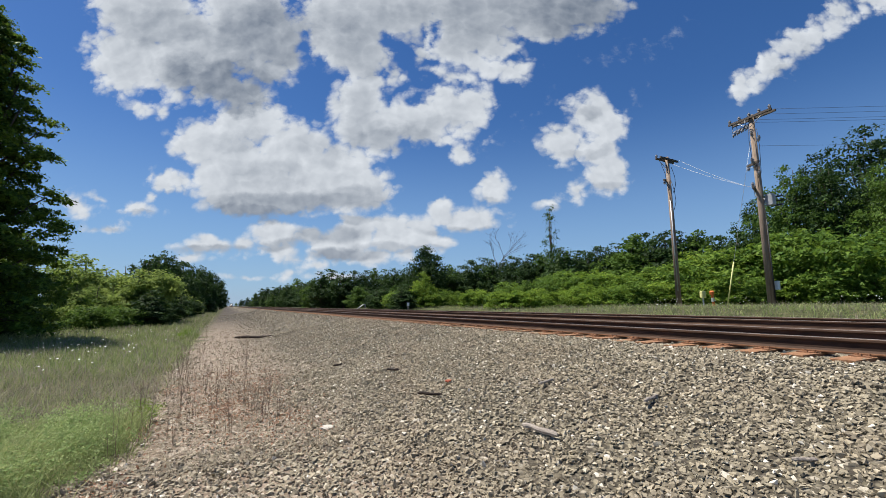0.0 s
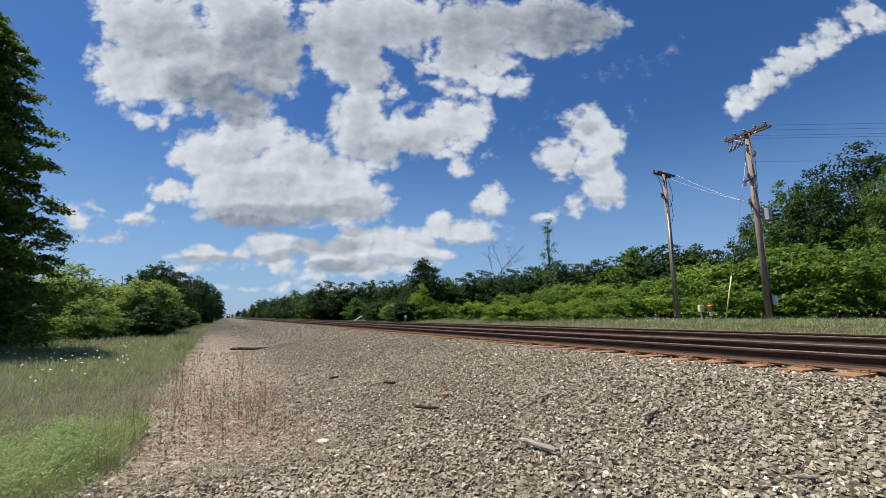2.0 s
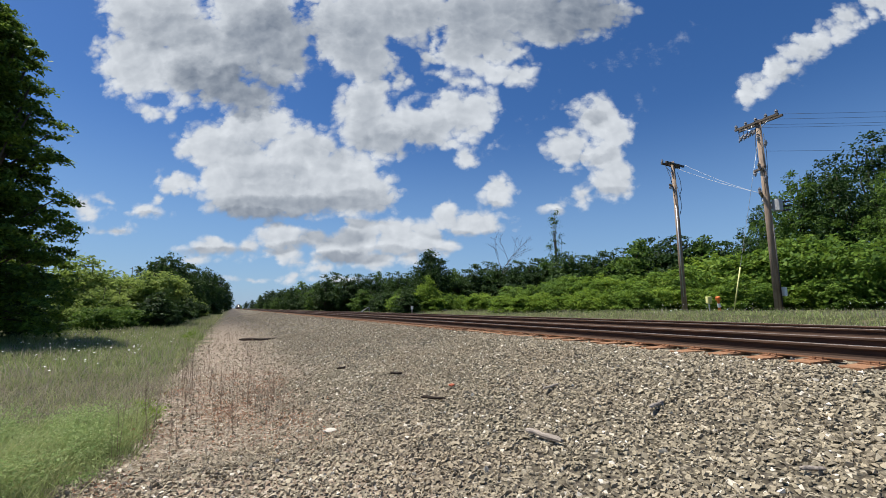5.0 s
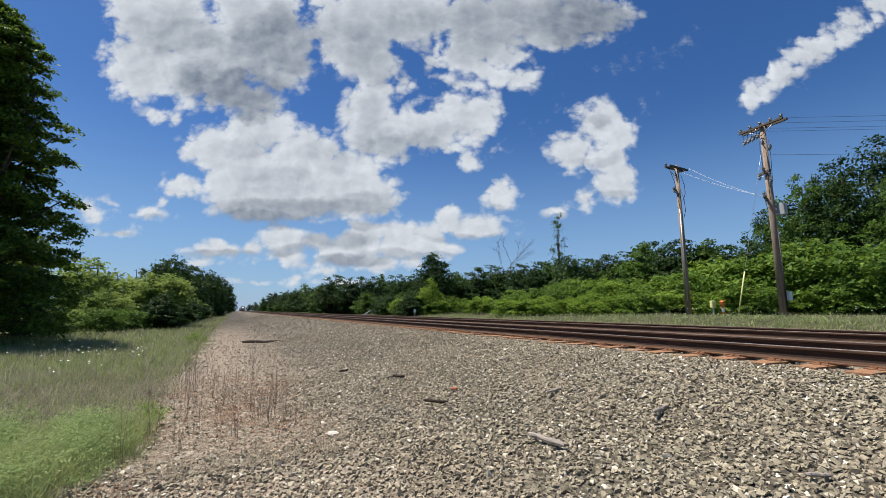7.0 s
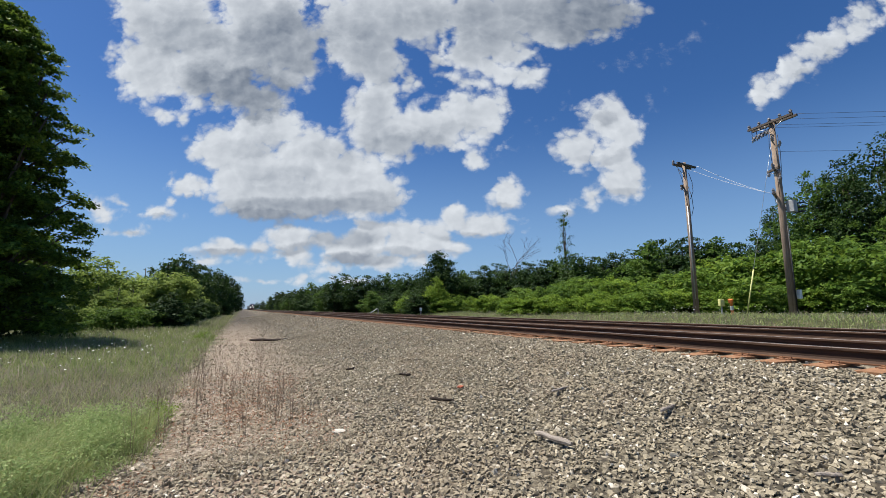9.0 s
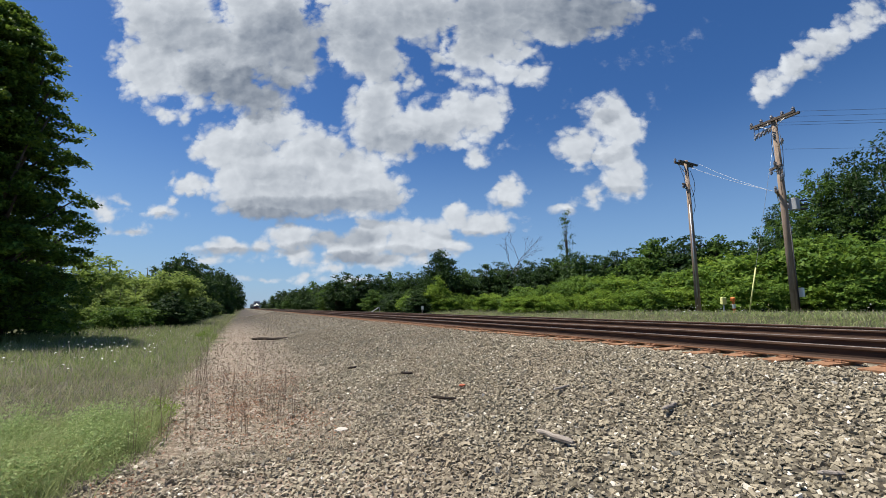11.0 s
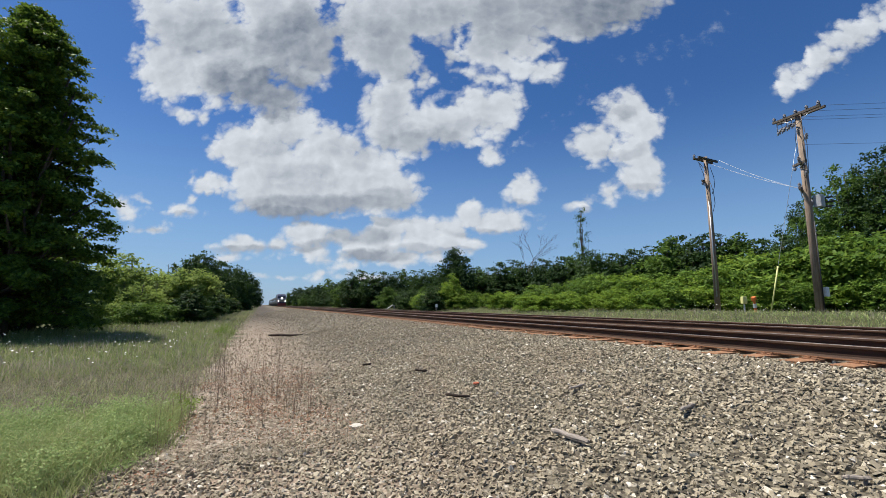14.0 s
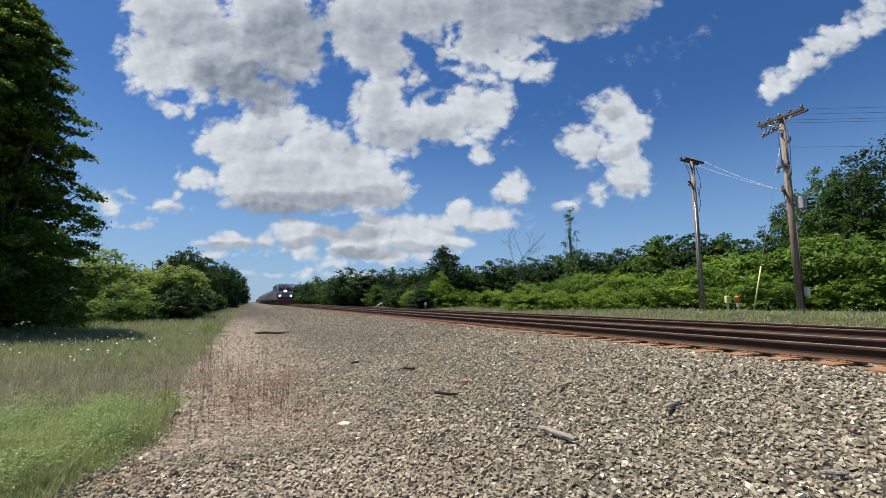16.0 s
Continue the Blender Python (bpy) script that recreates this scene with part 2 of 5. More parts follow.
def build_sky():
    world = bpy.data.worlds.new("sky")
    world.use_nodes = True
    scene.world = world
    nt = world.node_tree
    nt.nodes.clear()
    sky = nt.nodes.new("ShaderNodeTexSky")
    sky.sky_type, sky.sun_disc = "NISHITA", False
    sky.sun_elevation, sky.sun_rotation = radians(SUN_UP), radians(SUN_AZ % 360)
    sky.altitude, sky.air_density, sky.dust_density, sky.ozone_density = 200.0, 1.0, 0.3, 3.5
    way = nt.nodes.new("ShaderNodeTexCoord").outputs["Generated"]
    ahead = wire(nt, "ShaderNodeVectorRotate", way, (0, 0, 0), (0, 0, 1), radians(26.93), rotation_type="AXIS_ANGLE").outputs[0]
    xyz = wire(nt, "ShaderNodeSeparateXYZ", ahead)
    depth = calc(nt, "MAXIMUM", xyz.outputs[1], 0.08)
    place = wire(nt, "ShaderNodeCombineXYZ", calc(nt, "DIVIDE", xyz.outputs[0], depth), calc(nt, "DIVIDE", xyz.outputs[2], depth)).outputs[0]
    billows = billow_group()
    here = wire(nt, "ShaderNodeGroup", node_tree=cloud_group(billows))
    puff = wire(nt, "ShaderNodeGroup", node_tree=billows)
    toward = wire(nt, "ShaderNodeGroup", node_tree=billows)
    nt.links.new(place, here.inputs[0])
    nt.links.new(place, puff.inputs[0])
    nt.links.new(wire(nt, "ShaderNodeVectorMath", place, (-0.016, 0.015, 0), operation="ADD").outputs[0], toward.inputs[0])
    solid = remap(nt, calc(nt, "DIVIDE", here.outputs[0], here.outputs[1]), -0.14, 0.50)
    haze = remap(nt, here.outputs[3], 0.0, 0.9, 0.0, 0.55)
    cover = calc(nt, "MAXIMUM", solid, haze)
    relief = calc(nt, "MULTIPLY", calc(nt, "SUBTRACT", puff.outputs[2], toward.outputs[2]), 0.62)
    relief = calc(nt, "MINIMUM", calc(nt, "MAXIMUM", relief, -0.25), 0.20)
    # thick clouds overhead show their shaded undersides, thin rims stay bright
    deep = calc(nt, "MULTIPLY", remap(nt, xyz.outputs[2], 0.36, 0.60, 0.0, 0.20), remap(nt, here.outputs[0], 0.02, 0.09))
    lit = calc(nt, "SUBTRACT", remap(nt, here.outputs[0], 0.01, 0.08, 0.86, 0.74), deep)
    lit = calc(nt, "MULTIPLY", lit, calc(nt, "SUBTRACT", 1.0, calc(nt, "MULTIPLY", here.outputs[2], 0.80)))
    lit = calc(nt, "ADD", lit, relief, clamp=True)
    tone = wire(nt, "ShaderNodeMix", lit, data_type="RGBA")
    tone.inputs[6].default_value, tone.inputs[7].default_value = (0.100, 0.128, 0.175, 1), (0.535, 0.565, 0.60, 1)
    rich = wire(nt, "ShaderNodeHueSaturation", 0.509, 1.27, 0.067, 1.0, sky.outputs[0]).outputs[0]
    air = wire(nt, "ShaderNodeMix", remap(nt, xyz.outputs[2], 0.0, 0.42, 0.72, 0.0), data_type="RGBA")
    nt.links.new(rich, air.inputs[6])
    air.inputs[7].default_value = (0.165, 0.285, 0.465, 1)
    blue = wire(nt, "ShaderNodeBackground", air.outputs[2], 1.0)
    white = wire(nt, "ShaderNodeBackground", tone.outputs[2], 0.95)
    both = wire(nt, "ShaderNodeMixShader", cover, blue.outputs[0], white.outputs[0])
    out = wire(nt, "ShaderNodeOutputWorld", both.outputs[0])
    world.cycles.sampling_method, world.cycles.sample_map_resolution = "MANUAL", 512


build_sky()

# ---- materials ----
def material(name, rough=0.8, metal=0.0, spec=0.5):
    m = bpy.data.materials.new(name)
    m.use_nodes = True
    nt = m.node_tree
    b = nt.nodes["Principled BSDF"]
    b.inputs["Roughness"].default_value, b.inputs["Metallic"].default_value, b.inputs["Specular IOR Level"].default_value = rough, metal, spec
    return m, nt, b


def ramp(nt, fac, stops):
    r = wire(nt, "ShaderNodeValToRGB", fac)
    els = r.color_ramp.elements
    while len(els) < len(stops):
        els.new(0.5)
    for e, (at, col) in zip(els, stops):
        e.position, e.color = at, (*col, 1)
    return r.outputs[0]


def blend(nt, fac, a, b, mode="MIX"):
    n = wire(nt, "ShaderNodeMix", fac, data_type="RGBA", blend_type=mode)
    for k, s in ((6, a), (7, b)):
        if isinstance(s, bpy.types.NodeSocket):
            nt.links.new(s, n.inputs[k])
        else:
            n.inputs[k].default_value = (*s, 1)
    return n.outputs[2]


def bump(nt, b, height, strength, distance):
    n = nt.nodes.new("ShaderNodeBump")
    n.inputs["Strength"].default_value, n.inputs["Distance"].default_value = strength, distance
    nt.links.new(height, n.inputs["Height"])
    nt.links.new(n.outputs[0], b.inputs["Normal"])


def spot(nt):
    return nt.nodes.new("ShaderNodeNewGeometry").outputs["Position"]


def local(nt):
    return nt.nodes.new("ShaderNodeTexCoord").outputs["Object"]


def plain(name, stops, scale=8.0, rough=0.8, metal=0.0, spec=0.4, relief=0.004, fine=60.0, strength=0.5):
    """A surface with blotches and grain: colour stops over coarse noise, relief from fine noise."""
    m, nt, b = material(name, rough, metal, spec)
    v = local(nt)
    coarse, grain = fbm(nt, v, scale, 5), fbm(nt, v, fine, 3)
    mix = calc(nt, "ADD", calc(nt, "MULTIPLY", coarse, 0.7), calc(nt, "MULTIPLY", grain, 0.3))
    nt.links.new(ramp(nt, mix, stops), b.inputs["Base Color"])
    nt.links.new(remap(nt, coarse, 0.3, 0.7, max(rough - 0.12, 0.05), min(rough + 0.12, 1.0)), b.inputs["Roughness"])
    bump(nt, b, grain, strength, relief)
    return m


def streaked(name, stops, along=(1, 1, 0.06), scale=30.0, rough=0.85, relief=0.006):
    """Weathered wood, with grain drawn out along one axis."""
    m, nt, b = material(name, rough, 0.0, 0.25)
    v = wire(nt, "ShaderNodeVectorMath", local(nt), along, operation="MULTIPLY").outputs[0]
    grain, blotch = fbm(nt, v, scale, 6, 0.65), fbm(nt, local(nt), 1.2, 3)
    mix = calc(nt, "ADD", calc(nt, "MULTIPLY", grain, 0.65), calc(nt, "MULTIPLY", blotch, 0.35))
    nt.links.new(ramp(nt, mix, stops), b.inputs["Base Color"])
    bump(nt, b, grain, 0.7, relief)
    return m


def leafy(name, dark, mid, light, through=0.35, rough=0.6, patch=0.5):
    """Leaves: each one its own tint, with broad patches, and light passing through."""
    m, nt, b = material(name, rough, 0.0, 0.15)
    one = nt.nodes.new("ShaderNodeNewGeometry").outputs["Random Per Island"]
    own = nt.nodes.new("ShaderNodeObjectInfo").outputs["Random"]
    broad = fbm(nt, spot(nt), patch, 3)
    mix = calc(nt, "ADD", calc(nt, "MULTIPLY", one, 0.5), calc(nt, "ADD", calc(nt, "MULTIPLY", broad, 0.6), calc(nt, "MULTIPLY", own, 0.25)))
    col = ramp(nt, calc(nt, "MULTIPLY", mix, 0.8), [(0.2, dark), (0.5, mid), (0.85, light)])
    nt.links.new(col, b.inputs["Base Color"])
    thin = wire(nt, "ShaderNodeBsdfTranslucent", blend(nt, 0.5, col, light))
    both = wire(nt, "ShaderNodeMixShader", through, b.outputs[0], thin.outputs[0])
    nt.links.new(both.outputs[0], nt.nodes["Material Output"].inputs[0])
    return m


def stone_material():
    m, nt, b = material("ballast_stone", 0.85, 0.0, 0.3)
    geo = nt.nodes.new("ShaderNodeNewGeometry")
    own = nt.nodes.new("ShaderNodeObjectInfo").outputs["Random"]
    pick = calc(nt, "FRACT", calc(nt, "ADD", geo.outputs["Random Per Island"], own))
    col = ramp(nt, pick, [(0.0, (0.15, 0.130, 0.095)), (0.3, (0.25, 0.217, 0.156)), (0.65, (0.295, 0.254, 0.180)), (0.90, (0.35, 0.303, 0.218)), (0.955, (0.48, 0.43, 0.33)), (1.0, (0.72, 0.67, 0.58))])
    grime = fbm(nt, geo.outputs["Position"], 0.9, 4)
    col = blend(nt, remap(nt, grime, 0.42, 0.68, 0.0, 0.4), col, (0.27, 0.215, 0.15))
    grain = fbm(nt, geo.outputs["Position"], 90, 4)
    col = blend(nt, 0.30, col, ramp(nt, grain, [(0.3, (0.25, 0.24, 0.22)), (0.7, (0.72, 0.70, 0.66))]), "OVERLAY")
    nt.links.new(col, b.inputs["Base Color"])
    bump(nt, b, grain, 0.5, 0.004)
    return m


def ground_material():
    """Stony bed between the verges, dust and litter on its near side, earth and turf past them."""
    m, nt, b = material("ground", 0.95, 0.0, 0.15)
    v = spot(nt)
    x = wire(nt, "ShaderNodeSeparateXYZ", v)
    wob = calc(nt, "MULTIPLY", calc(nt, "SUBTRACT", fbm(nt, v, 0.8, 4), 0.5), 2.2)
    side = calc(nt, "ADD", x.outputs[0], wob)
    cell = nt.nodes.new("ShaderNodeTexVoronoi")
    cell.inputs["Scale"].default_value = 21.0
    nt.links.new(v, cell.inputs["Vector"])
    one = wire(nt, "ShaderNodeSeparateColor", cell.outputs["Color"]).outputs[0]
    # Tones kept low and cell edges darkened as painted shade between the stones.
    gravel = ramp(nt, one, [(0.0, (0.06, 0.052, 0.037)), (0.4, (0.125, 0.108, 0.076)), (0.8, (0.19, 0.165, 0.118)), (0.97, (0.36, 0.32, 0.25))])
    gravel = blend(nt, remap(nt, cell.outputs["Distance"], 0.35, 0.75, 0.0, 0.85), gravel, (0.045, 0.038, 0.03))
    dust = ramp(nt, fbm(nt, v, 14, 9, 0.72), [(0.32, (0.075, 0.054, 0.039)), (0.48, (0.225, 0.172, 0.125)), (0.6, (0.35, 0.27, 0.205)), (0.72, (0.52, 0.43, 0.34))])
    dust = blend(nt, remap(nt, one, 0.72, 0.80, 0.0, 0.75), dust, blend(nt, one, gravel, (0.5, 0.44, 0.36)))
    gravel = blend(nt, remap(nt, fbm(nt, v, 1.1, 5), 0.5, 0.72, 0.0, 0.5), gravel, dust)
    turf = ramp(nt, fbm(nt, v, 2.0, 6), [(0.3, (0.03, 0.033, 0.015)), (0.55, (0.07, 0.075, 0.03)), (0.75, (0.14, 0.12, 0.065))])
    left = remap(nt, side, -1.6, -0.6)
    right = remap(nt, side, 13.8, 14.8, 1.0, 0.0)
    near_dust = remap(nt, side, 0.2, 2.4, 0.75, 0.0)
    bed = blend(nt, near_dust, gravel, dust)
    # Bed darkens with distance on its near side, the trees' shadow put into the colour.
    far_shade = ramp(nt, fbm(nt, v, 5, 6), [(0.3, (0.035, 0.03, 0.025)), (0.7, (0.11, 0.095, 0.078))])
    bed = blend(nt, calc(nt, "MULTIPLY", remap(nt, x.outputs[1], 12.0, 60.0), remap(nt, side, 1.5, 4.0, 1.0, 0.15)), bed, far_shade)
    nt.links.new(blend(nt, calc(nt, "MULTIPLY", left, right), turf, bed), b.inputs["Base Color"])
    bump(nt, b, calc(nt, "SUBTRACT", 1.0, cell.outputs["Distance"]), 0.8, 0.03)
    return m


def rail_material():
    """Rust, shaded dark on the web and lit on the foot, a band polished bright on top of the head."""
    m, nt, b = material("rail_steel", 0.7, 0.0, 0.2)
    v = spot(nt)
    z = wire(nt, "ShaderNodeSeparateXYZ", v).outputs[2]
    stretched = wire(nt, "ShaderNodeVectorMath", v, (6, 0.5, 6), operation="MULTIPLY").outputs[0]
    # Rust colour holds the head's shade on the web; the foot's is lighter, as sunlit.
    shaded_rust = ramp(nt, fbm(nt, stretched, 4, 5), [(0.3, (0.035, 0.022, 0.016)), (0.55, (0.068, 0.040, 0.027)), (0.8, (0.13, 0.078, 0.05))])
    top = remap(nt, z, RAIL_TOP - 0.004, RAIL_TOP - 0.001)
    lit_foot_rust = ramp(nt, fbm(nt, stretched, 7, 5), [(0.3, (0.085, 0.038, 0.019)), (0.6, (0.19, 0.092, 0.046)), (0.8, (0.27, 0.145, 0.08))])
    shaded_rust = blend(nt, remap(nt, z, RAIL_TOP - 0.160, RAIL_TOP - 0.148, 1.0, 0.0), shaded_rust, lit_foot_rust)
    nt.links.new(blend(nt, top, shaded_rust, (0.13, 0.115, 0.105)), b.inputs["Base Color"])
    nt.links.new(remap(nt, top, 0.0, 1.0, 0.85, 0.5), b.inputs["Roughness"])
    nt.links.new(calc(nt, "MULTIPLY", top, 0.4), b.inputs["Metallic"])
    bump(nt, b, fbm(nt, v, 120, 3), 0.25, 0.002)
    return m


RAIL_TOP = 1.02
M = {
    "ground": ground_material(),
    "stone": stone_material(),
    "rail": rail_material(),
    "tie": streaked("tie_wood", [(0.25, (0.09, 0.045, 0.025)), (0.5, (0.26, 0.135, 0.07)), (0.75, (0.42, 0.25, 0.14))], (1, 8, 8), 3.0),
    "plate": plain("rusty_plate", [(0.3, (0.12, 0.055, 0.03)), (0.6, (0.27, 0.135, 0.07)), (0.8, (0.38, 0.22, 0.12))], 14, 0.8, 0.2),
    "bark": streaked("bark", [(0.3, (0.035, 0.028, 0.022)), (0.6, (0.10, 0.08, 0.06)), (0.8, (0.17, 0.14, 0.11))], (1, 1, 0.2), 9.0),
    "pole": streaked("pole_wood", [(0.25, (0.11, 0.075, 0.052)), (0.5, (0.26, 0.195, 0.145)), (0.8, (0.46, 0.39, 0.32))], (1, 1, 0.03), 22.0),
    "twig": plain("dry_stem", [(0.3, (0.13, 0.09, 0.068)), (0.6, (0.24, 0.175, 0.13)), (0.8, (0.36, 0.285, 0.22))], 20),
    "arm_wood": streaked("crossarm_wood", [(0.3, (0.05, 0.042, 0.036)), (0.55, (0.12, 0.10, 0.085)), (0.8, (0.26, 0.225, 0.19))], (8, 8, 8), 5.0),
    "grey_wood": streaked("grey_wood", [(0.3, (0.12, 0.10, 0.085)), (0.55, (0.30, 0.26, 0.22)), (0.8, (0.5, 0.45, 0.39))], (8, 1, 8), 6.0),
    "dark_wood": streaked("dark_wood", [(0.3, (0.014, 0.010, 0.008)), (0.6, (0.04, 0.028, 0.02)), (0.8, (0.09, 0.065, 0.048))], (8, 1, 8), 6.0),
    "leaf_dark": leafy("leaf_dark", (0.010, 0.025, 0.008), (0.023, 0.052, 0.013), (0.062, 0.112, 0.022), 0.25),
    "leaf_mid": leafy("leaf_mid", (0.020, 0.048, 0.010), (0.055, 0.11, 0.018), (0.13, 0.21, 0.035), 0.35),
    "leaf_light": leafy("leaf_light", (0.028, 0.068, 0.009), (0.105, 0.19, 0.022), (0.27, 0.37, 0.05), 0.42),
    "leaf_bush": leafy("leaf_bush", (0.022, 0.055, 0.009), (0.075, 0.145, 0.02), (0.20, 0.30, 0.045), 0.38),
    "leaf_pale": leafy("leaf_pale", (0.055, 0.10, 0.02), (0.16, 0.24, 0.055), (0.32, 0.39, 0.10), 0.45),
    "leaf_tall": leafy("leaf_tall", (0.012, 0.028, 0.006), (0.045, 0.090, 0.014), (0.20, 0.30, 0.04), 0.30),
    "blade": leafy("grass_blade", (0.07, 0.115, 0.03), (0.20, 0.275, 0.085), (0.47, 0.47, 0.23), 0.32, 0.6, 1.3),
    "blade_dry": leafy("dry_grass_blade", (0.15, 0.125, 0.095), (0.30, 0.255, 0.19), (0.48, 0.43, 0.33), 0.35, 0.7, 0.9),
}


# ---- mesh helpers ----
def np_mesh(name, verts, faces, smooth=False):
    verts, faces = np.asarray(verts, np.float32), np.asarray(faces, np.int32)
    me, k = bpy.data.meshes.new(name), faces.shape[1]
    me.vertices.add(len(verts))
    me.vertices.foreach_set("co", verts.ravel())
    me.loops.add(faces.size)
    me.loops.foreach_set("vertex_index", faces.ravel())
    me.polygons.add(len(faces))
    me.polygons.foreach_set("loop_start", np.arange(0, faces.size, k, dtype=np.int32))
    me.polygons.foreach_set("use_smooth", np.full(len(faces), smooth))
    me.update(calc_edges=True)
    return me


def part(name, shape, mat, parent=None, label=""):
    """One mesh object from a bmesh or a mesh, under a thing or a part."""
    if isinstance(shape, bmesh.types.BMesh):
        me = bpy.data.meshes.new(name)
        shape.to_mesh(me)
        shape.free()
    else:
        me = shape
    if not me.materials:
        me.materials.append(mat)
    ob = new(name, me)
    ob.parent = parent
    return tagged(ob, label)


def thing(name, label, category, group="", at=None, kind=""):
    ob = new(name)
    if at is not None:
        ob.matrix_world = at
    return tagged(ob, label, category, group, kind)


def box(bm, lo, hi, bevel=0.0):
    made = bmesh.ops.create_cube(bm, size=1.0)["verts"]
    for v in made:
        v.co = Vector([lo[i] + (v.co[i] + 0.5) * (hi[i] - lo[i]) for i in range(3)])
    if bevel:
        edges = list({e for v in made for e in v.link_edges})
        bmesh.ops.bevel(bm, geom=edges, offset=bevel, segments=2, affect="EDGES", profile=0.5)
    return bm


def tube(bm, points, radii, sides=8):
    """A closed tapered tube along points."""
    rings = []
    for i, p in enumerate(points):
        p = Vector(p)
        ahead = (Vector(points[min(i + 1, len(points) - 1)]) - Vector(points[max(i - 1, 0)])).normalized()
        across = ahead.orthogonal().normalized() if i == 0 else (across - ahead * across.dot(ahead)).normalized()
        other = ahead.cross(across)
        r = radii[i] if hasattr(radii, "__len__") else radii
        rings.append([bm.verts.new(p + (across * math.cos(a) + other * math.sin(a)) * r) for a in [2 * math.pi * k / sides for k in range(sides)]])
    for a, b in zip(rings, rings[1:]):
        for k in range(sides):
            bm.faces.new((a[k], a[(k + 1) % sides], b[(k + 1) % sides], b[k])).smooth = True
    bm.faces.new(list(reversed(rings[0])))
    bm.faces.new(rings[-1])
    return bm


def extrude_profile(outline, y0, y1, close=True):
    """A bmesh prism along y from an outline in x and z."""
    bm = bmesh.new()
    a = [bm.verts.new((x, y0, z)) for x, z in outline]
    b = [bm.verts.new((x, y1, z)) for x, z in outline]
    n = len(outline)
    for k in range(n):
        bm.faces.new((a[k], a[(k + 1) % n], b[(k + 1) % n], b[k]))
    if close:
        bm.faces.new(a)
        bm.faces.new(list(reversed(b)))
    bmesh.ops.recalc_face_normals(bm, faces=bm.faces)
    return bm


def polar(az, dist):
    """A place on the plan by heading clockwise from 0.73 degrees right of the track, and distance."""
    return dist * math.sin(radians(az + 0.73)), dist * math.cos(radians(az + 0.73))


# ---- ground ----
PROFILE_X = [-3000, -40, -9, -4, -1, 0.9, 3.0, 5.0, 5.8, 13.9, 14.5, 15.3, 17, 19, 25, 60, 3000]
PROFILE_Z = [0.4, 0.3, 0.06, 0.0, 0.0, 0.02, 0.36, 0.74, 0.802, 0.802, 0.755, 0.70, 0.86, 1.0, 1.08, 1.3, 1.3]


def level(x, y=0.0):
    return np.interp(x, PROFILE_X, PROFILE_Z)


def build_ground():
    xs = np.unique(np.r_[-3000, -1200, -500, -200, -100, np.arange(-60, -12, 4), np.arange(-12, 30, 0.3), np.arange(30, 80, 5), 100, 200, 500, 1200, 3000])
    ys = np.unique(np.r_[-3000, -800, -200, -60, np.arange(-20, 0, 2), np.arange(0, 24, 0.3), np.arange(24, 60, 1.5), np.arange(60, 200, 10), 300, 500, 900, 1800, 3000])
    gx, gy = np.meshgrid(xs, ys, indexing="ij")
    gz = level(gx)
    for i in range(len(xs)):
        for j in range(len(ys)):
            x, y = xs[i], ys[j]
            if abs(x) < 60 and -20 < y < 60 and not -1.3 < x < 14:
                gz[i, j] += 0.05 * noise.noise((x * 0.5, y * 0.5, 0)) + 0.02 * noise.noise((x * 2.1, y * 2.1, 3))
    n = len(ys)
    i, j = np.meshgrid(np.arange(len(xs) - 1), np.arange(n - 1), indexing="ij")
    k = (i * n + j).ravel()
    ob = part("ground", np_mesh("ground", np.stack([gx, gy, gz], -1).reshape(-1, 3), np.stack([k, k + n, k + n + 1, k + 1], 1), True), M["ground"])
    tagged(ob, "grey ballast bed between dusty and grassy verges", "ground", kind="structure")
    return ob


ground = build_ground()

# ---- railway tracks ----
RAIL_X = [(6.40, 7.905), (10.50, 12.005)]
TIE_TOP = RAIL_TOP - 0.185
TIE_STEP = 0.48
RAIL_SHAPE = [(-0.076, 0.0), (0.076, 0.0), (0.076, 0.012), (0.03, 0.026), (0.010, 0.042), (0.009, 0.120), (0.020, 0.132), (0.037, 0.140), (0.037, 0.160), (0.028, 0.171), (-0.028, 0.171), (-0.037, 0.160), (-0.037, 0.140), (-0.020, 0.132), (-0.009, 0.120), (-0.010, 0.042), (-0.03, 0.026), (-0.076, 0.012)]


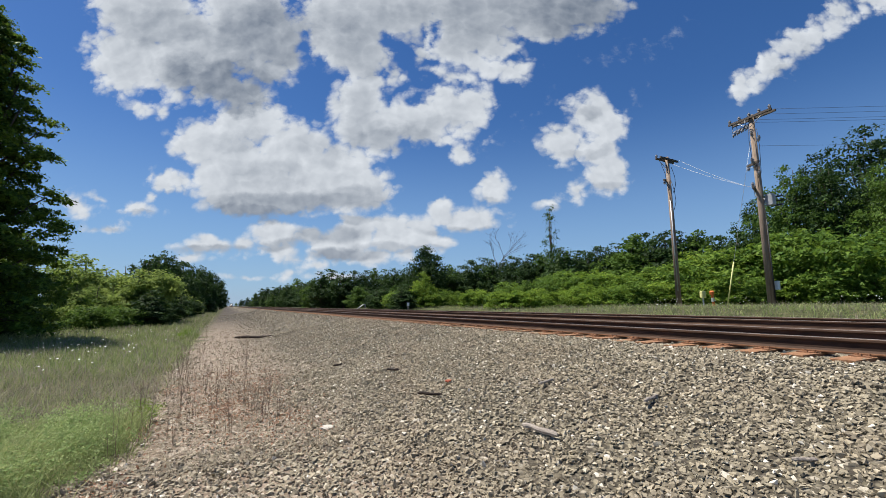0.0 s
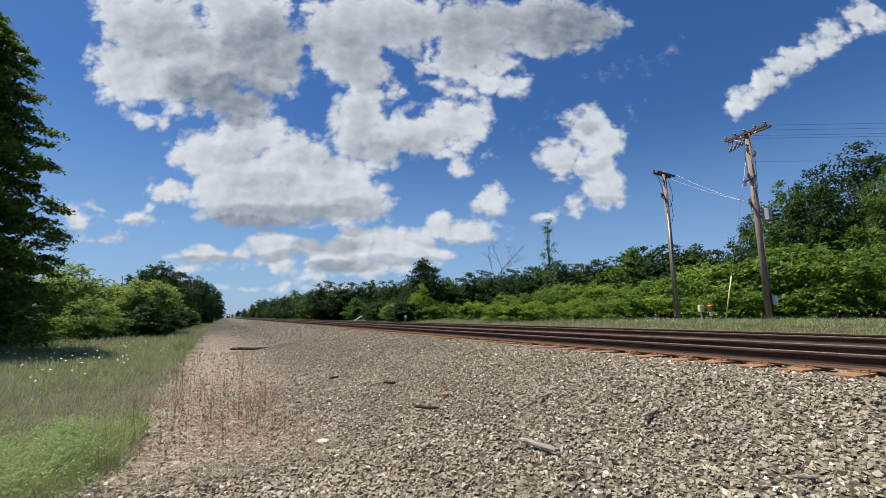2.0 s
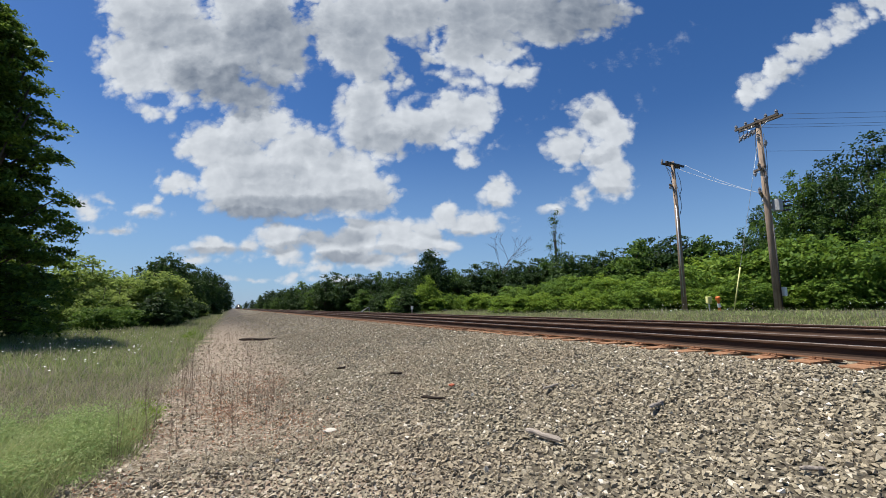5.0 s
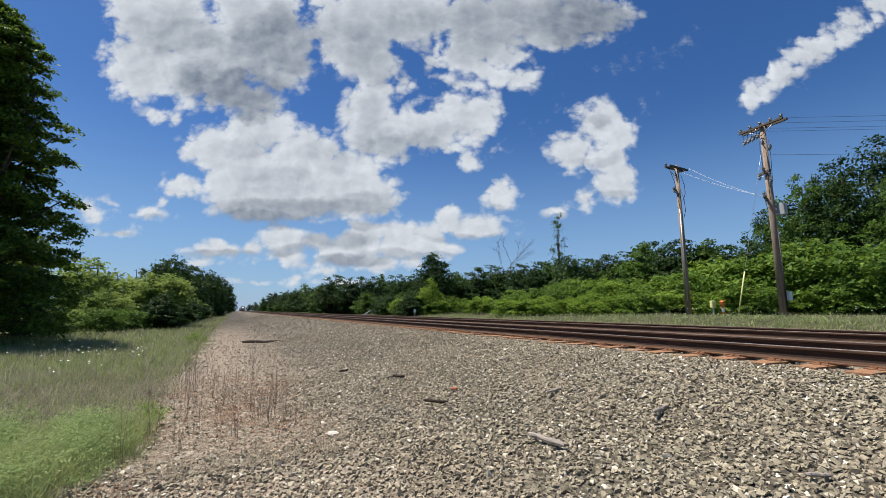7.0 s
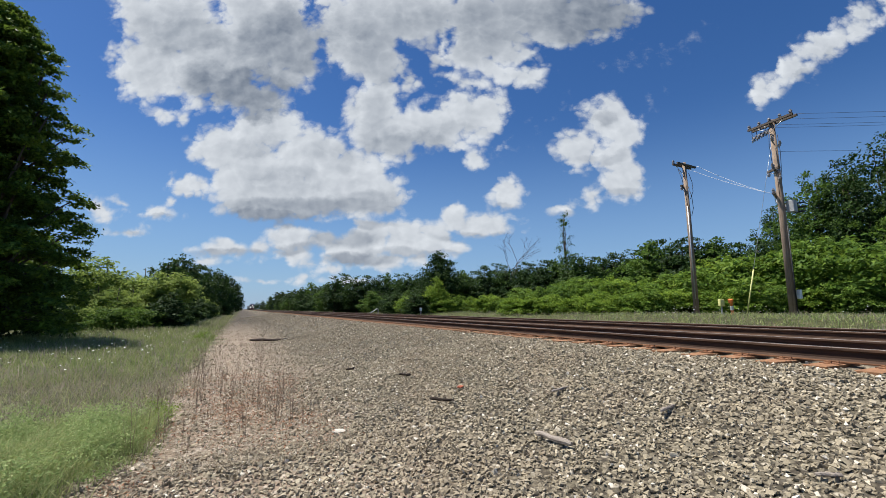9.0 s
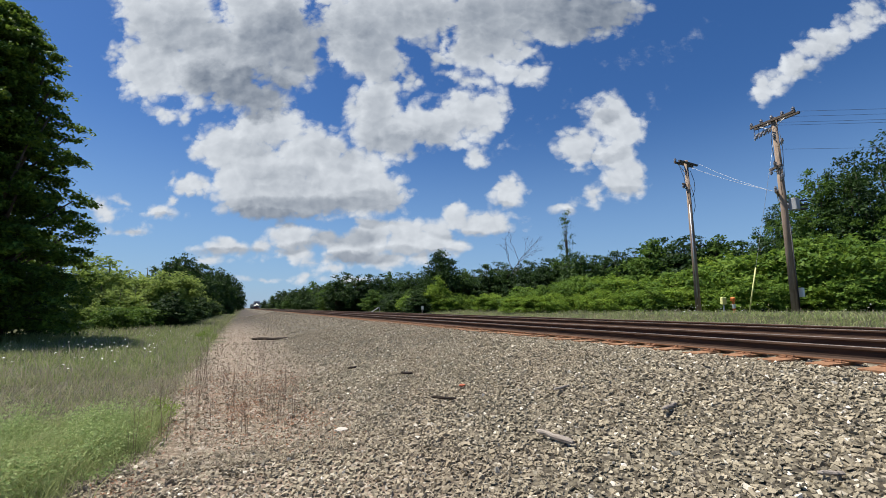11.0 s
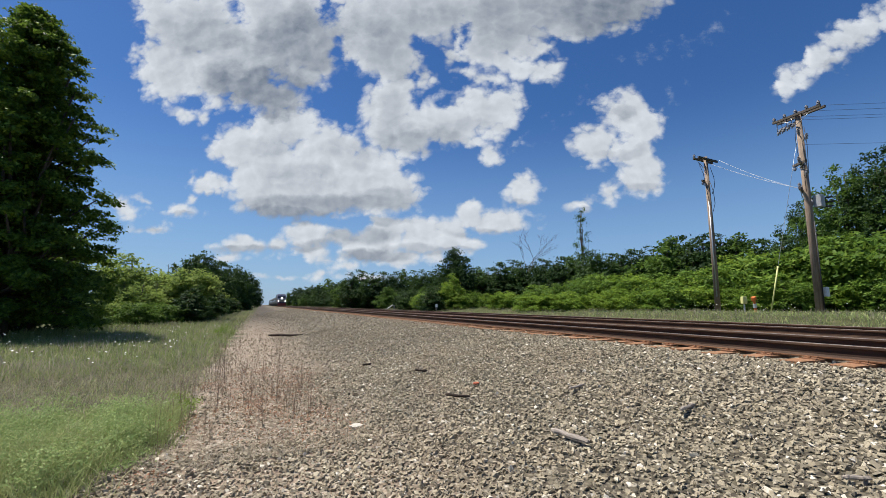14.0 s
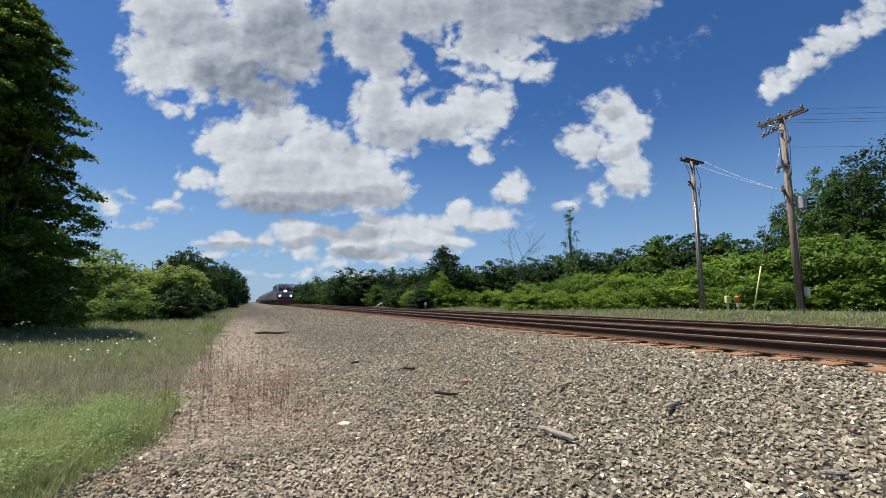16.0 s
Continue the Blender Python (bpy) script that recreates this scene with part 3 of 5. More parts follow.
def build_track(x1, x2, seed):
    rng = random.Random(seed)
    mid = (x1 + x2) / 2
    track = thing("railway_track", "rusty steel railway track on brown wooden ties", "railway track", "parallel tracks", pose(mid, 0, 0))
    base = RAIL_TOP - 0.171
    shared = None
    for x in (x1, x2):
        if shared is None:
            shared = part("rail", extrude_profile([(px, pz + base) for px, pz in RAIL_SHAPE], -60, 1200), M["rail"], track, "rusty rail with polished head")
            shared.location.x = x - mid
        else:
            twin = new("rail", shared.data)
            twin.parent, twin.location.x = track, x - mid
            tagged(twin, "rusty rail with polished head")
    tie_me, plate_me = bpy.data.meshes.new("tie"), bpy.data.meshes.new("tie_plate")
    bm = box(bmesh.new(), (-1.30, -0.115, -0.17), (1.30, 0.115, 0.0), 0.005)
    bm.to_mesh(tie_me), bm.free()
    bm = box(bmesh.new(), (-0.20, -0.09, 0.0), (0.20, 0.09, 0.014))
    for sx, sy in ((-0.105, 0.05), (-0.105, -0.05), (0.105, 0.05), (0.105, -0.05), (-0.165, 0.0)):
        box(bm, (sx - 0.016, sy - 0.014, 0.010), (sx + 0.016, sy + 0.014, 0.032))
    bm.to_mesh(plate_me), bm.free()
    tie_me.materials.append(M["tie"]), plate_me.materials.append(M["plate"])
    y, count = -6.0, 0
    far_v, far_f = [], []
    cube_f = np.array([(0, 1, 3, 2), (4, 6, 7, 5), (0, 4, 5, 1), (2, 3, 7, 6), (0, 2, 6, 4), (1, 5, 7, 3)])
    while y < 260:
        dx, dz, turn = rng.uniform(-0.05, 0.05), rng.uniform(-0.012, 0.004), rng.uniform(-1.0, 1.0)
        if count < 150:
            tie = part("tie", tie_me, None, track)
            tie.matrix_basis = pose(dx, y, TIE_TOP + dz, 0, 0, turn)
            if y < 26:
                for x in (x1, x2):
                    plate = part("tie_plate", plate_me, None, tie)
                    plate.location = (x - mid - dx, 0, -dz)
        else:
            for cx in (-1.3, 1.3):
                for cy in (-0.115, 0.115):
                    for cz in (-0.17, 0.0):
                        far_v.append((cx + dx, y + cy, TIE_TOP + dz + cz))
            far_f.append(cube_f + 8 * (len(far_v) // 8 - 1))
        y += TIE_STEP * rng.uniform(0.93, 1.07)
        count += 1
    rest = part("ties", np_mesh("ties", far_v, np.concatenate(far_f)), M["tie"], track)
    tagged(rest, kind="stuff")


for n, (a, b) in enumerate(RAIL_X):
    build_track(a, b, 5 + n)

# ---- trees and shrubs ----
def leaf_mesh(name, rng, lobes, count, size, clump=0.6, inner=0.25, far=False):
    """Many single leaves in clumps over the surface of rounded lobes (centre, radii), with some inside."""
    lobes = np.asarray(lobes, float)
    area = (lobes[:, 3] * lobes[:, 5] + lobes[:, 4] * lobes[:, 5] + lobes[:, 3] * lobes[:, 4])
    which = rng.choice(len(lobes), size=max(count // 26, 8), p=area / area.sum())
    d = rng.normal(size=(len(which), 3))
    d[:, 2] += 0.25
    d /= np.linalg.norm(d, axis=1, keepdims=True)
    reach = np.where(rng.random(len(which)) < inner, rng.uniform(0.25, 0.85, len(which)), rng.uniform(0.86, 1.10, len(which)))
    centre = lobes[which, :3] + d * lobes[which, 3:] * reach[:, None]
    pick = rng.integers(0, len(which), count)
    off = rng.normal(size=(count, 3)) * clump * np.array([0.42, 0.42, 0.24])
    p = centre[pick] + off
    p[:, 2] = np.maximum(p[:, 2], 0.05)
    n = d[pick] * 0.5 + rng.normal(size=(count, 3)) * 0.55 + np.array([0, 0, 0.75])
    n /= np.linalg.norm(n, axis=1, keepdims=True)
    a = np.cross(n, rng.normal(size=(count, 3)))
    a /= np.linalg.norm(a, axis=1, keepdims=True)
    b = np.cross(n, a)
    s = size * rng.uniform(0.55, 1.35, (count, 1))
    droop = n * s * 0.18
    if far:
        v = np.stack([p - a * s * 0.62 - droop, p + b * s * 0.5, p + a * s * 0.62 - b * s * 0.3 - droop], 1).reshape(-1, 3)
        return np_mesh(name, v, np.arange(count * 3).reshape(-1, 3))
    v = np.stack([p - a * s * 0.62 - droop, p + b * s * 0.34, p + a * s * 0.62 - droop, p - b * s * 0.34], 1).reshape(-1, 3)
    return np_mesh(name, v, np.arange(count * 4).reshape(-1, 4))


def limbs(rng, height, girth, targets, lean=0.0):
    """A tapered trunk with limbs that reach for the targets, as one bmesh."""
    bm = bmesh.new()
    top = Vector((lean, 0, height))
    axis = [Vector((lean * (k / 5) ** 1.5 + rng.uniform(-0.12, 0.12) * (0 < k < 5), rng.uniform(-0.12, 0.12) * (0 < k < 5), height * k / 5 - (0.25 if k == 0 else 0))) for k in range(6)]
    tube(bm, axis, [girth * (1.25 if k == 0 else 1 - 0.16 * k) for k in range(6)], 9)
    for t in targets:
        t = Vector(t)
        start = axis[0].lerp(top, min(max(t.z / height * 0.55, 0.15), 0.9))
        bend = start.lerp(t, 0.5) + Vector((rng.uniform(-0.3, 0.3), rng.uniform(-0.3, 0.3), -0.15))
        tube(bm, [start, bend, t], [girth * 0.38, girth * 0.24, girth * 0.08], 6)
    return bm


def tree(name, label, category, at, height, girth, lobes, leaves, size, mat, clump=0.6, seed=1, group="", inner=0.25, far=False):
    rng, r = np.random.default_rng(seed), random.Random(seed)
    ob = thing(name, label, category, group, at)
    part("trunk", limbs(r, height * 0.86, girth, [(x, y, z) for x, y, z, *_ in lobes]), M["bark"], ob, "brown bark")
    part("crown", leaf_mesh("crown", rng, lobes, leaves, size, clump, inner, far), mat, ob)
    return ob


def lobed(rng, height, spread, bottom=0.25, n=9, cone=0.0):
    """Lobes of a crown: wide in the middle, narrower at the top."""
    out = []
    for k in range(n):
        f = (k + 0.5) / n
        z = height * (bottom + (0.93 - bottom) * f)
        wide = spread * ((1 - f) ** 0.7 * cone + (1 - cone) * math.sin(math.pi * (0.22 + 0.72 * f)))
        a = k * 2.4 + rng.uniform(-0.4, 0.4)
        r = max(wide * rng.uniform(0.55, 0.8), spread * 0.22)
        out.append((math.cos(a) * wide * 0.5, math.sin(a) * wide * 0.5, z, r, r, r * rng.uniform(0.6, 0.8)))
    return out


def ground_pose(az, dist, turn=0.0, sx=1.0, sz=1.0, sink=0.0):
    x, y = polar(az, dist)
    return pose(x, y, float(level(x)) - sink, 0, 0, turn) @ Matrix.Diagonal((sx, sx, sz, 1))


def build_woods():
    r = random.Random(11)
    # The tall tree beside the grassy verge: whorls of drooping sprays that narrow upwards.
    sprays = []
    for k in range(30):
        z = 0.9 + 14.0 * (k + r.uniform(-0.3, 0.3)) / 29
        wide = float(np.interp(z, [0, 3, 8.2, 12.9, 14.6, 15.4], [4.2, 4.3, 3.3, 2.2, 1.1, 0.4])) * r.uniform(0.84, 1.08)
        arms = 8 if z < 11 else 6
        for j in range(arms):
            a = (j + 0.5 * (k % 2)) * 2 * math.pi / arms + r.uniform(-0.3, 0.3)
            out = wide * r.uniform(0.78, 1.08)
            for f in (0.30, 0.56, 0.80, 0.97):
                rad = (0.62 - 0.26 * f) * (0.45 + 0.55 * min(wide / 3.0, 1.0))
                sprays.append((math.cos(a) * out * f, math.sin(a) * out * f, z + 0.35 * f - 0.62 * f * f, rad, rad, rad * 0.36))
    x, y = polar(-23.6, 26.5)
    big = thing("tall_tree", "tall dense dark green leafy tree beside the grassy verge", "tree", "", pose(x, y, 0.05))
    part("trunk", limbs(r, 14.3, 0.30, [c[:3] for c in sprays[2::12]]), M["bark"], big, "brown bark")
    part("crown", leaf_mesh("crown", np.random.default_rng(3), sprays, 140000, 0.15, 0.32, 0.35, True), M["leaf_tall"], big)

    broad = []
    for k in range(4):
        h = 10.0
        broad.append((tree("tree", "dark green leafy tree in the wood behind the tracks", "tree", pose(0, 0, -50), h, 0.22, lobed(r, h, 3.6, 0.05, 18, 0.25), 6900, 0.36, M["leaf_mid" if k == 3 else "leaf_dark"], 0.8, 20 + k, "trees behind the tracks", 0.3, True)))
    shrubs = []
    for k in range(4):
        lob = [(r.uniform(-1.3, 1.3), r.uniform(-1.3, 1.3), r.uniform(0.5, 2.0), r.uniform(0.9, 1.4), r.uniform(0.9, 1.4), r.uniform(0.7, 1.0)) for _ in range(8)] + [(0, 0, 0.6, 2.0, 2.0, 0.8)]
        shrubs.append(tree("shrub", "dense bright green shrub along the far side of the tracks", "shrub", pose(0, 0, -50), 2.6, 0.06, lob, 7600, 0.165, M[("leaf_light", "leaf_bush", "leaf_light", "leaf_bush")[k]], 0.40, 40 + k, "shrubs along the tracks", 0.2, True))

    used = set()

    def plant(protos, m, label=""):
        proto = protos[r.randrange(len(protos))]
        if proto.name not in used:
            used.add(proto.name)
            proto.matrix_basis = m
            ob = proto
        else:
            bare = proto.scale.copy()
            proto.scale = (1, 1, 1)
            ob = copy_thing(proto, m)
            proto.scale = bare
        return tagged(ob, label) if label else ob

    def row(protos, az0, az1, step, dist, tops, own_h, spread=1.0, jitter=0.12, label=""):
        """Plants from heading az0 to az1; tops gives headings and the elevation of the skyline."""
        az = az0
        while az <= az1:
            d = dist(az) * r.uniform(1 - jitter, 1 + jitter)
            el = np.interp(az, [t[0] for t in tops], [t[1] for t in tops])
            x, y = polar(az, d)
            h = max(d * math.tan(radians(el)) + EYE - float(level(x)), 1.0) * r.uniform(0.92, 1.12)
            s = h / own_h
            plant(protos, ground_pose(az, d, r.uniform(0, 360), s * spread * r.uniform(0.85, 1.2), s), label)
            az += step * r.uniform(0.8, 1.2)

    sky = [(0.2, 0.35), (1.1, 0.9), (3.6, 2.2), (9.6, 3.6), (12, 4.9), (16, 4.4), (20, 4.6), (27, 4.7), (30, 5.9), (35, 6.5), (41, 6.4), (44.5, 7.0), (48.5, 7.2), (54, 8.0), (59, 7.9), (61, 8.4), (63.5, 10.4), (66.5, 13.0), (70, 14.6), (78, 14.0)]
    row(broad, 0.35, 10, 0.75, lambda az: 19 / math.sin(radians(az + 0.73)), sky, 10, 1.0)
    row(broad, 9, 62, 1.35, lambda az: min(18 / math.sin(radians(az)) + 20, 78), sky, 10, 1.0)
    tall = [tree("tree", "tall leafy green tree above the shrubs behind the poles", "tree", pose(0, 0, -50), 10.0, 0.2, lobed(r, 10.0, 3.4, 0.08, 20, 0.25), 15000, 0.19, M["leaf_mid" if k else "leaf_dark"], 0.55, 30 + k, "trees behind the poles", 0.3, True) for k in range(2)]
    row(tall, 63.2, 81, 2.5, lambda az: 47, [(a, e * 1.03) for a, e in sky], 10, 0.80)
    x, y = polar(24.1, 52)
    tree("round_tree", "broad round dark green tree beyond the tracks", "tree", pose(x, y, 1.0), 7.8, 0.2, lobed(r, 7.8, 3.1, 0.05, 18, 0.45), 13000, 0.22, M["leaf_dark"], 0.55, 81, inner=0.3)
    x, y = polar(23.7, 46)
    tree("young_tree", "light green young tree before a dark round one", "tree", pose(x, y, 1.0), 4.0, 0.08, lobed(r, 4.0, 1.5, 0.1, 10, 0.5), 5000, 0.15, M["leaf_light"], 0.4, 82)
    row(broad, 2.2, 22, 1.1, lambda az: 17.8 / math.sin(radians(az + 0.73)), [(1, 0.35), (5, 1.3), (12, 2.0), (22, 2.4)], 10, 1.5)
    hedge = [(21, 2.3), (27, 1.8), (33, 2.1), (36.4, 2.9), (42, 4.1), (48, 4.4), (52, 4.6), (56, 5.1), (61, 6.8), (66, 8.2), (70, 7.2), (74, 4.5), (80, 4)]
    row(shrubs, 20.5, 58, 1.9, lambda az: float(np.interp(az, [20, 30, 40, 50, 58], [52, 42, 38, 37, 37.5])), hedge, 3.3, 1.05, 0.06)
    row(shrubs, 55, 80, 2.6, lambda az: 37.5, hedge, 3.3, 0.95, 0.08)
    low = [(20, 1.2), (40, 2.0), (60, 3.0), (80, 3.0)]
    row(shrubs, 34, 80, 2.6, lambda az: 33, low, 3.3, 1.2, 0.05)

    # The left verge: pale shrubs, then dark trees towards the distance.
    pale = []
    for k in range(3):
        lob = [(r.uniform(-1.6, 1.6), r.uniform(-1.6, 1.6), r.uniform(0.6, 3.6), r.uniform(0.8, 1.3), r.uniform(0.8, 1.3), r.uniform(0.6, 0.9)) for _ in range(12)]
        pale.append(tree("tall_shrub", "tall pale green shrub beside the grassy verge", "shrub", pose(0, 0, -50), 4.6, 0.08, lob, 5800, 0.20, M["leaf_pale"], 0.55, 60 + k, "shrubs beside the verge", 0.2))
    left = [(-16, 5.2), (-14, 5.2), (-11, 5.5), (-9, 4.6), (-6, 3.4), (-4, 2.2), (-2, 1.2)]
    row(pale, -15.5, -7.5, 1.6, lambda az: 47, left, 4.6, 1.0, 0.08)
    row(pale, -14.5, -4.0, 1.5, lambda az: 44 if az < -10 else 9.0 / math.sin(radians(-az)), [(-16, 3.0), (-10, 2.6), (-6, 1.8), (-4, 1.0)], 4.6, 1.2, 0.05)
    low_ones = [tree("low_shrub", "low yellow-green shrub at the foot of the taller ones", "shrub", pose(0, 0, -50), 1.5, 0.04, [(r.uniform(-0.8, 0.8), r.uniform(-0.8, 0.8), r.uniform(0.3, 1.0), 0.6, 0.6, 0.45) for _ in range(7)], 2200, 0.13, M["leaf_mid"], 0.35, 70 + k, "low shrubs beside the verge", 0.2) for k in range(2)]
    row(low_ones, -13.0, -5.0, 2.3, lambda az: 38 if az < -9 else 7.0 / math.sin(radians(-az)), [(-14, 0.3), (-5, 0.2)], 1.5, 1.2, 0.06)
    dark = [(-9, 5.5), (-7.2, 6.6), (-6.4, 5.2), (-3.8, 5.0), (-1.5, 3.3), (-1.0, 2.2)]
    row(broad[:3], -8.6, -1.35, 0.8, lambda az: min(8.0 / math.sin(radians(-az)), 230), dark, 10, 0.8, 0.04, "dark green leafy tree beside the verge")
    row(broad[:3], -8.0, -1.6, 1.3, lambda az: min(5.6 / math.sin(radians(-az)), 170), [(-8, 1.8), (-4, 1.2), (-1.5, 0.5)], 10, 1.6, 0.04)
    row(broad, -24, -17, 2.4, lambda az: 33, [(-24, 9), (-17, 7)], 10, 1.0, 0.05, "dark green leafy tree beside the verge")


build_woods()


# ---- utility poles and wires ----
M["glass_grey"] = plain("insulator_glaze", [(0.3, (0.12, 0.12, 0.13)), (0.7, (0.30, 0.30, 0.32))], 10, 0.25, 0.0, 0.6, 0.001)
M["galv"] = plain("galvanised_steel", [(0.3, (0.30, 0.31, 0.32)), (0.7, (0.52, 0.53, 0.54))], 12, 0.45, 0.7)
# Fence steel painted darker than the galvanised, for the shade among the shrubs.
M["shaded_steel"] = plain("shaded_fence_steel", [(0.3, (0.10, 0.105, 0.11)), (0.7, (0.20, 0.205, 0.21))], 12, 0.6, 0.2)
M["black"] = plain("black_rubber", [(0.3, (0.012, 0.012, 0.013)), (0.7, (0.035, 0.035, 0.037))], 10, 0.6)
M["cable"] = plain("bright_cable", [(0.3, (0.40, 0.41, 0.43)), (0.7, (0.55, 0.56, 0.58))], 5, 0.7, 0.0)
M["white"] = plain("white_paint", [(0.25, (0.55, 0.54, 0.50)), (0.5, (0.78, 0.78, 0.75)), (0.8, (0.84, 0.84, 0.82))], 6, 0.5)
M["yellow"] = plain("yellow_plastic", [(0.3, (0.58, 0.56, 0.20)), (0.7, (0.78, 0.76, 0.32))], 5, 0.45)
M["orange"] = plain("orange_plastic", [(0.3, (0.60, 0.13, 0.03)), (0.7, (0.80, 0.22, 0.05))], 5, 0.5)
M["grey_paint"] = plain("grey_paint", [(0.3, (0.26, 0.27, 0.28)), (0.7, (0.42, 0.43, 0.44))], 5, 0.5)
M["pale_rock"] = plain("pale_rock", [(0.3, (0.42, 0.38, 0.32)), (0.7, (0.62, 0.58, 0.5))], 20, 0.9)
M["brick_red"] = plain("red_shard", [(0.3, (0.28, 0.07, 0.035)), (0.7, (0.45, 0.14, 0.07))], 30, 0.85)


def strand(bm, a, b, sag, r=0.008, n=14):
    a, b = Vector(a), Vector(b)
    tube(bm, [a.lerp(b, k / n) - Vector((0, 0, sag * 4 * (k / n) * (1 - k / n))) for k in range(n + 1)], r, 5)


def insulator(at):
    bm = bmesh.new()
    for z, r in ((0.0, 0.03), (0.05, 0.075), (0.09, 0.045), (0.12, 0.08), (0.17, 0.04)):
        bmesh.ops.create_cone(bm, cap_ends=True, segments=10, radius1=r, radius2=r * 0.8, depth=0.05, matrix=Matrix.Translation((0, 0, z)))
    bmesh.ops.transform(bm, matrix=at, verts=bm.verts)
    return bm


def build_pole(label, at, height, girth, arms, boxes=()):
    """arms: height, length, heading in degrees, and the count of insulators."""
    pole_ob = thing("utility_pole", label, "utility pole", "utility poles", at)
    part("pole", tube(bmesh.new(), [(0, 0, -0.6), (0.02, 0, height * 0.5), (0, 0, height)], [girth, girth * 0.86, girth * 0.70], 14), M["pole"], pole_ob, "weathered brown wooden pole")
    for z, length, head, count, side in arms:
        turn = Matrix.Rotation(radians(head), 4, "Z")
        for s in (-1, 1) if length > 1.6 else (1,):
            bm = box(bmesh.new(), (-length / 2, s * girth * 0.95 - 0.05, z - 0.06), (length / 2, s * girth * 0.95 + 0.05, z + 0.06), 0.008)
            bmesh.ops.transform(bm, matrix=turn, verts=bm.verts)
            part("crossarm", bm, M["arm_wood"], pole_ob, "dark weathered crossarm")
        for s in (-1, 1):
            bm = tube(bmesh.new(), [turn @ Vector((s * length * 0.33, girth, z - 0.05)), turn @ Vector((0, girth, z - length * 0.24))], 0.018, 5)
            part("brace", bm, M["galv"], pole_ob)
        for k in range(count):
            x = -length / 2 + 0.08 + (length - 0.16) * k / max(count - 1, 1)
            at_ = turn @ Matrix.Translation((x, girth * 0.95, z + (0.07 if side > 0 else -0.25)))
            part("insulator", insulator(at_), M["glass_grey"], pole_ob, "grey glazed insulator")
    return pole_ob


P1 = Vector((*polar(54.95, 30.0), 1.06))
P2 = Vector((*polar(63.6, 27.0), 1.06))


def build_lines():
    one = build_pole("weathered wooden utility pole with a double crossarm", pose(*P1), 9.45, 0.155, [(9.25, 1.9, 4, 3, 1), (7.9, 0.9, 20, 2, -1)])
    for k, (x, z0, z1) in enumerate(((-0.30, 9.0, 6.4), (0.32, 8.9, 7.1), (0.22, 8.0, 6.0))):
        part("drop_cable", tube(bmesh.new(), [(x * 1.6, 0.1, z0), (x * 1.5, -0.1, z0 - 0.7), (x * 1.1, -0.2, z1 + 0.5), (x * 0.4, -0.15, z1)], 0.016, 5), M["black"], one, "black drop cable")
    part("conduit", tube(bmesh.new(), [(-0.145, -0.10, 0.9), (-0.135, -0.09, 6.6)], 0.035, 8), M["galv"], one, "bright grounding strip")
    two = build_pole("tall wooden utility pole with crossarms, transformer and cut-outs", pose(*P2), 10.0, 0.175, [(9.85, 2.2, 84, 5, 1), (7.35, 0.9, 60, 2, -1), (6.0, 1.5, 20, 3, 1)])
    for k in range(4):
        hung = Matrix.Translation((0.0, 0.30 + 0.22 * k, 9.32 - 0.05 * k)) @ Matrix.Rotation(radians(35), 4, "X")
        part("cut_out", insulator(hung @ Matrix.Diagonal((1.2, 1.2, 1.9, 1))), M["glass_grey"], two, "grey fuse cut-out")
        part("bracket", tube(bmesh.new(), [(0, 0.30 + 0.22 * k, 9.82), (0, 0.30 + 0.22 * k, 9.36 - 0.05 * k)], 0.02, 5), M["galv"], two)
    bm = box(bmesh.new(), (-0.28, -0.18, 5.10), (0.06, 0.16, 5.70), 0.03)
    bmesh.ops.transform(bm, matrix=Matrix.Translation((0.42, -0.30, 0)), verts=bm.verts)
    part("transformer", bm, M["grey_paint"], two, "grey transformer can")
    bm = bmesh.new()
    for z in (5.12, 5.34, 5.56):
        tube(bm, [(0.5, -0.3, z), (0.86, -0.62, z + 0.05)], 0.045, 8)
    part("cooling_fin", bm, M["black"], two)
    for k, (z, a) in enumerate(((8.7, 200), (8.4, 230), (7.3, 190), (7.0, 20), (6.6, 215), (5.6, 30), (5.3, 10))):
        at_ = Matrix.Translation((0, 0, z)) @ Matrix.Rotation(radians(a), 4, "Z") @ Matrix.Translation((0.46, 0, 0)) @ Matrix.Rotation(radians(28), 4, "Y")
        part("cut_out", insulator(at_ @ Matrix.Diagonal((1.1, 1.1, 1.6, 1))), M["glass_grey"], two, "grey fuse cut-out")
        part("bracket", tube(bmesh.new(), [(0, 0, z), Vector((0.46 * math.cos(radians(a)), 0.46 * math.sin(radians(a)), z + 0.1))], 0.025, 5), M["galv"], two)
    for z0, z1, a, out in ((9.3, 7.2, 190, 0.7), (9.0, 6.6, 220, 0.85), (7.2, 5.9, 205, 0.6), (6.0, 4.9, 20, 0.8), (9.4, 8.4, 30, 0.6), (5.9, 5.2, 350, 0.95)):
        c, s = math.cos(radians(a)), math.sin(radians(a))
        part("jumper_cable", tube(bmesh.new(), [(c * out * 0.8, s * out * 0.8, z0), (c * out, s * out, z0 * 0.6 + z1 * 0.4), (c * out * 0.75, s * out * 0.75, z1 + 0.1), (c * 0.15, s * 0.15, z1)], 0.013, 5), M["black"], two, "black jumper cable")
    part("meter_box", box(bmesh.new(), (0.12, -0.32, 0.80), (0.30, -0.14, 1.25), 0.02), M["white"], two, "pale grey meter box")
    part("conduit", tube(bmesh.new(), [(-0.05, -0.20, -0.2), (-0.05, -0.20, 4.4)], 0.03, 8), M["black"], two)
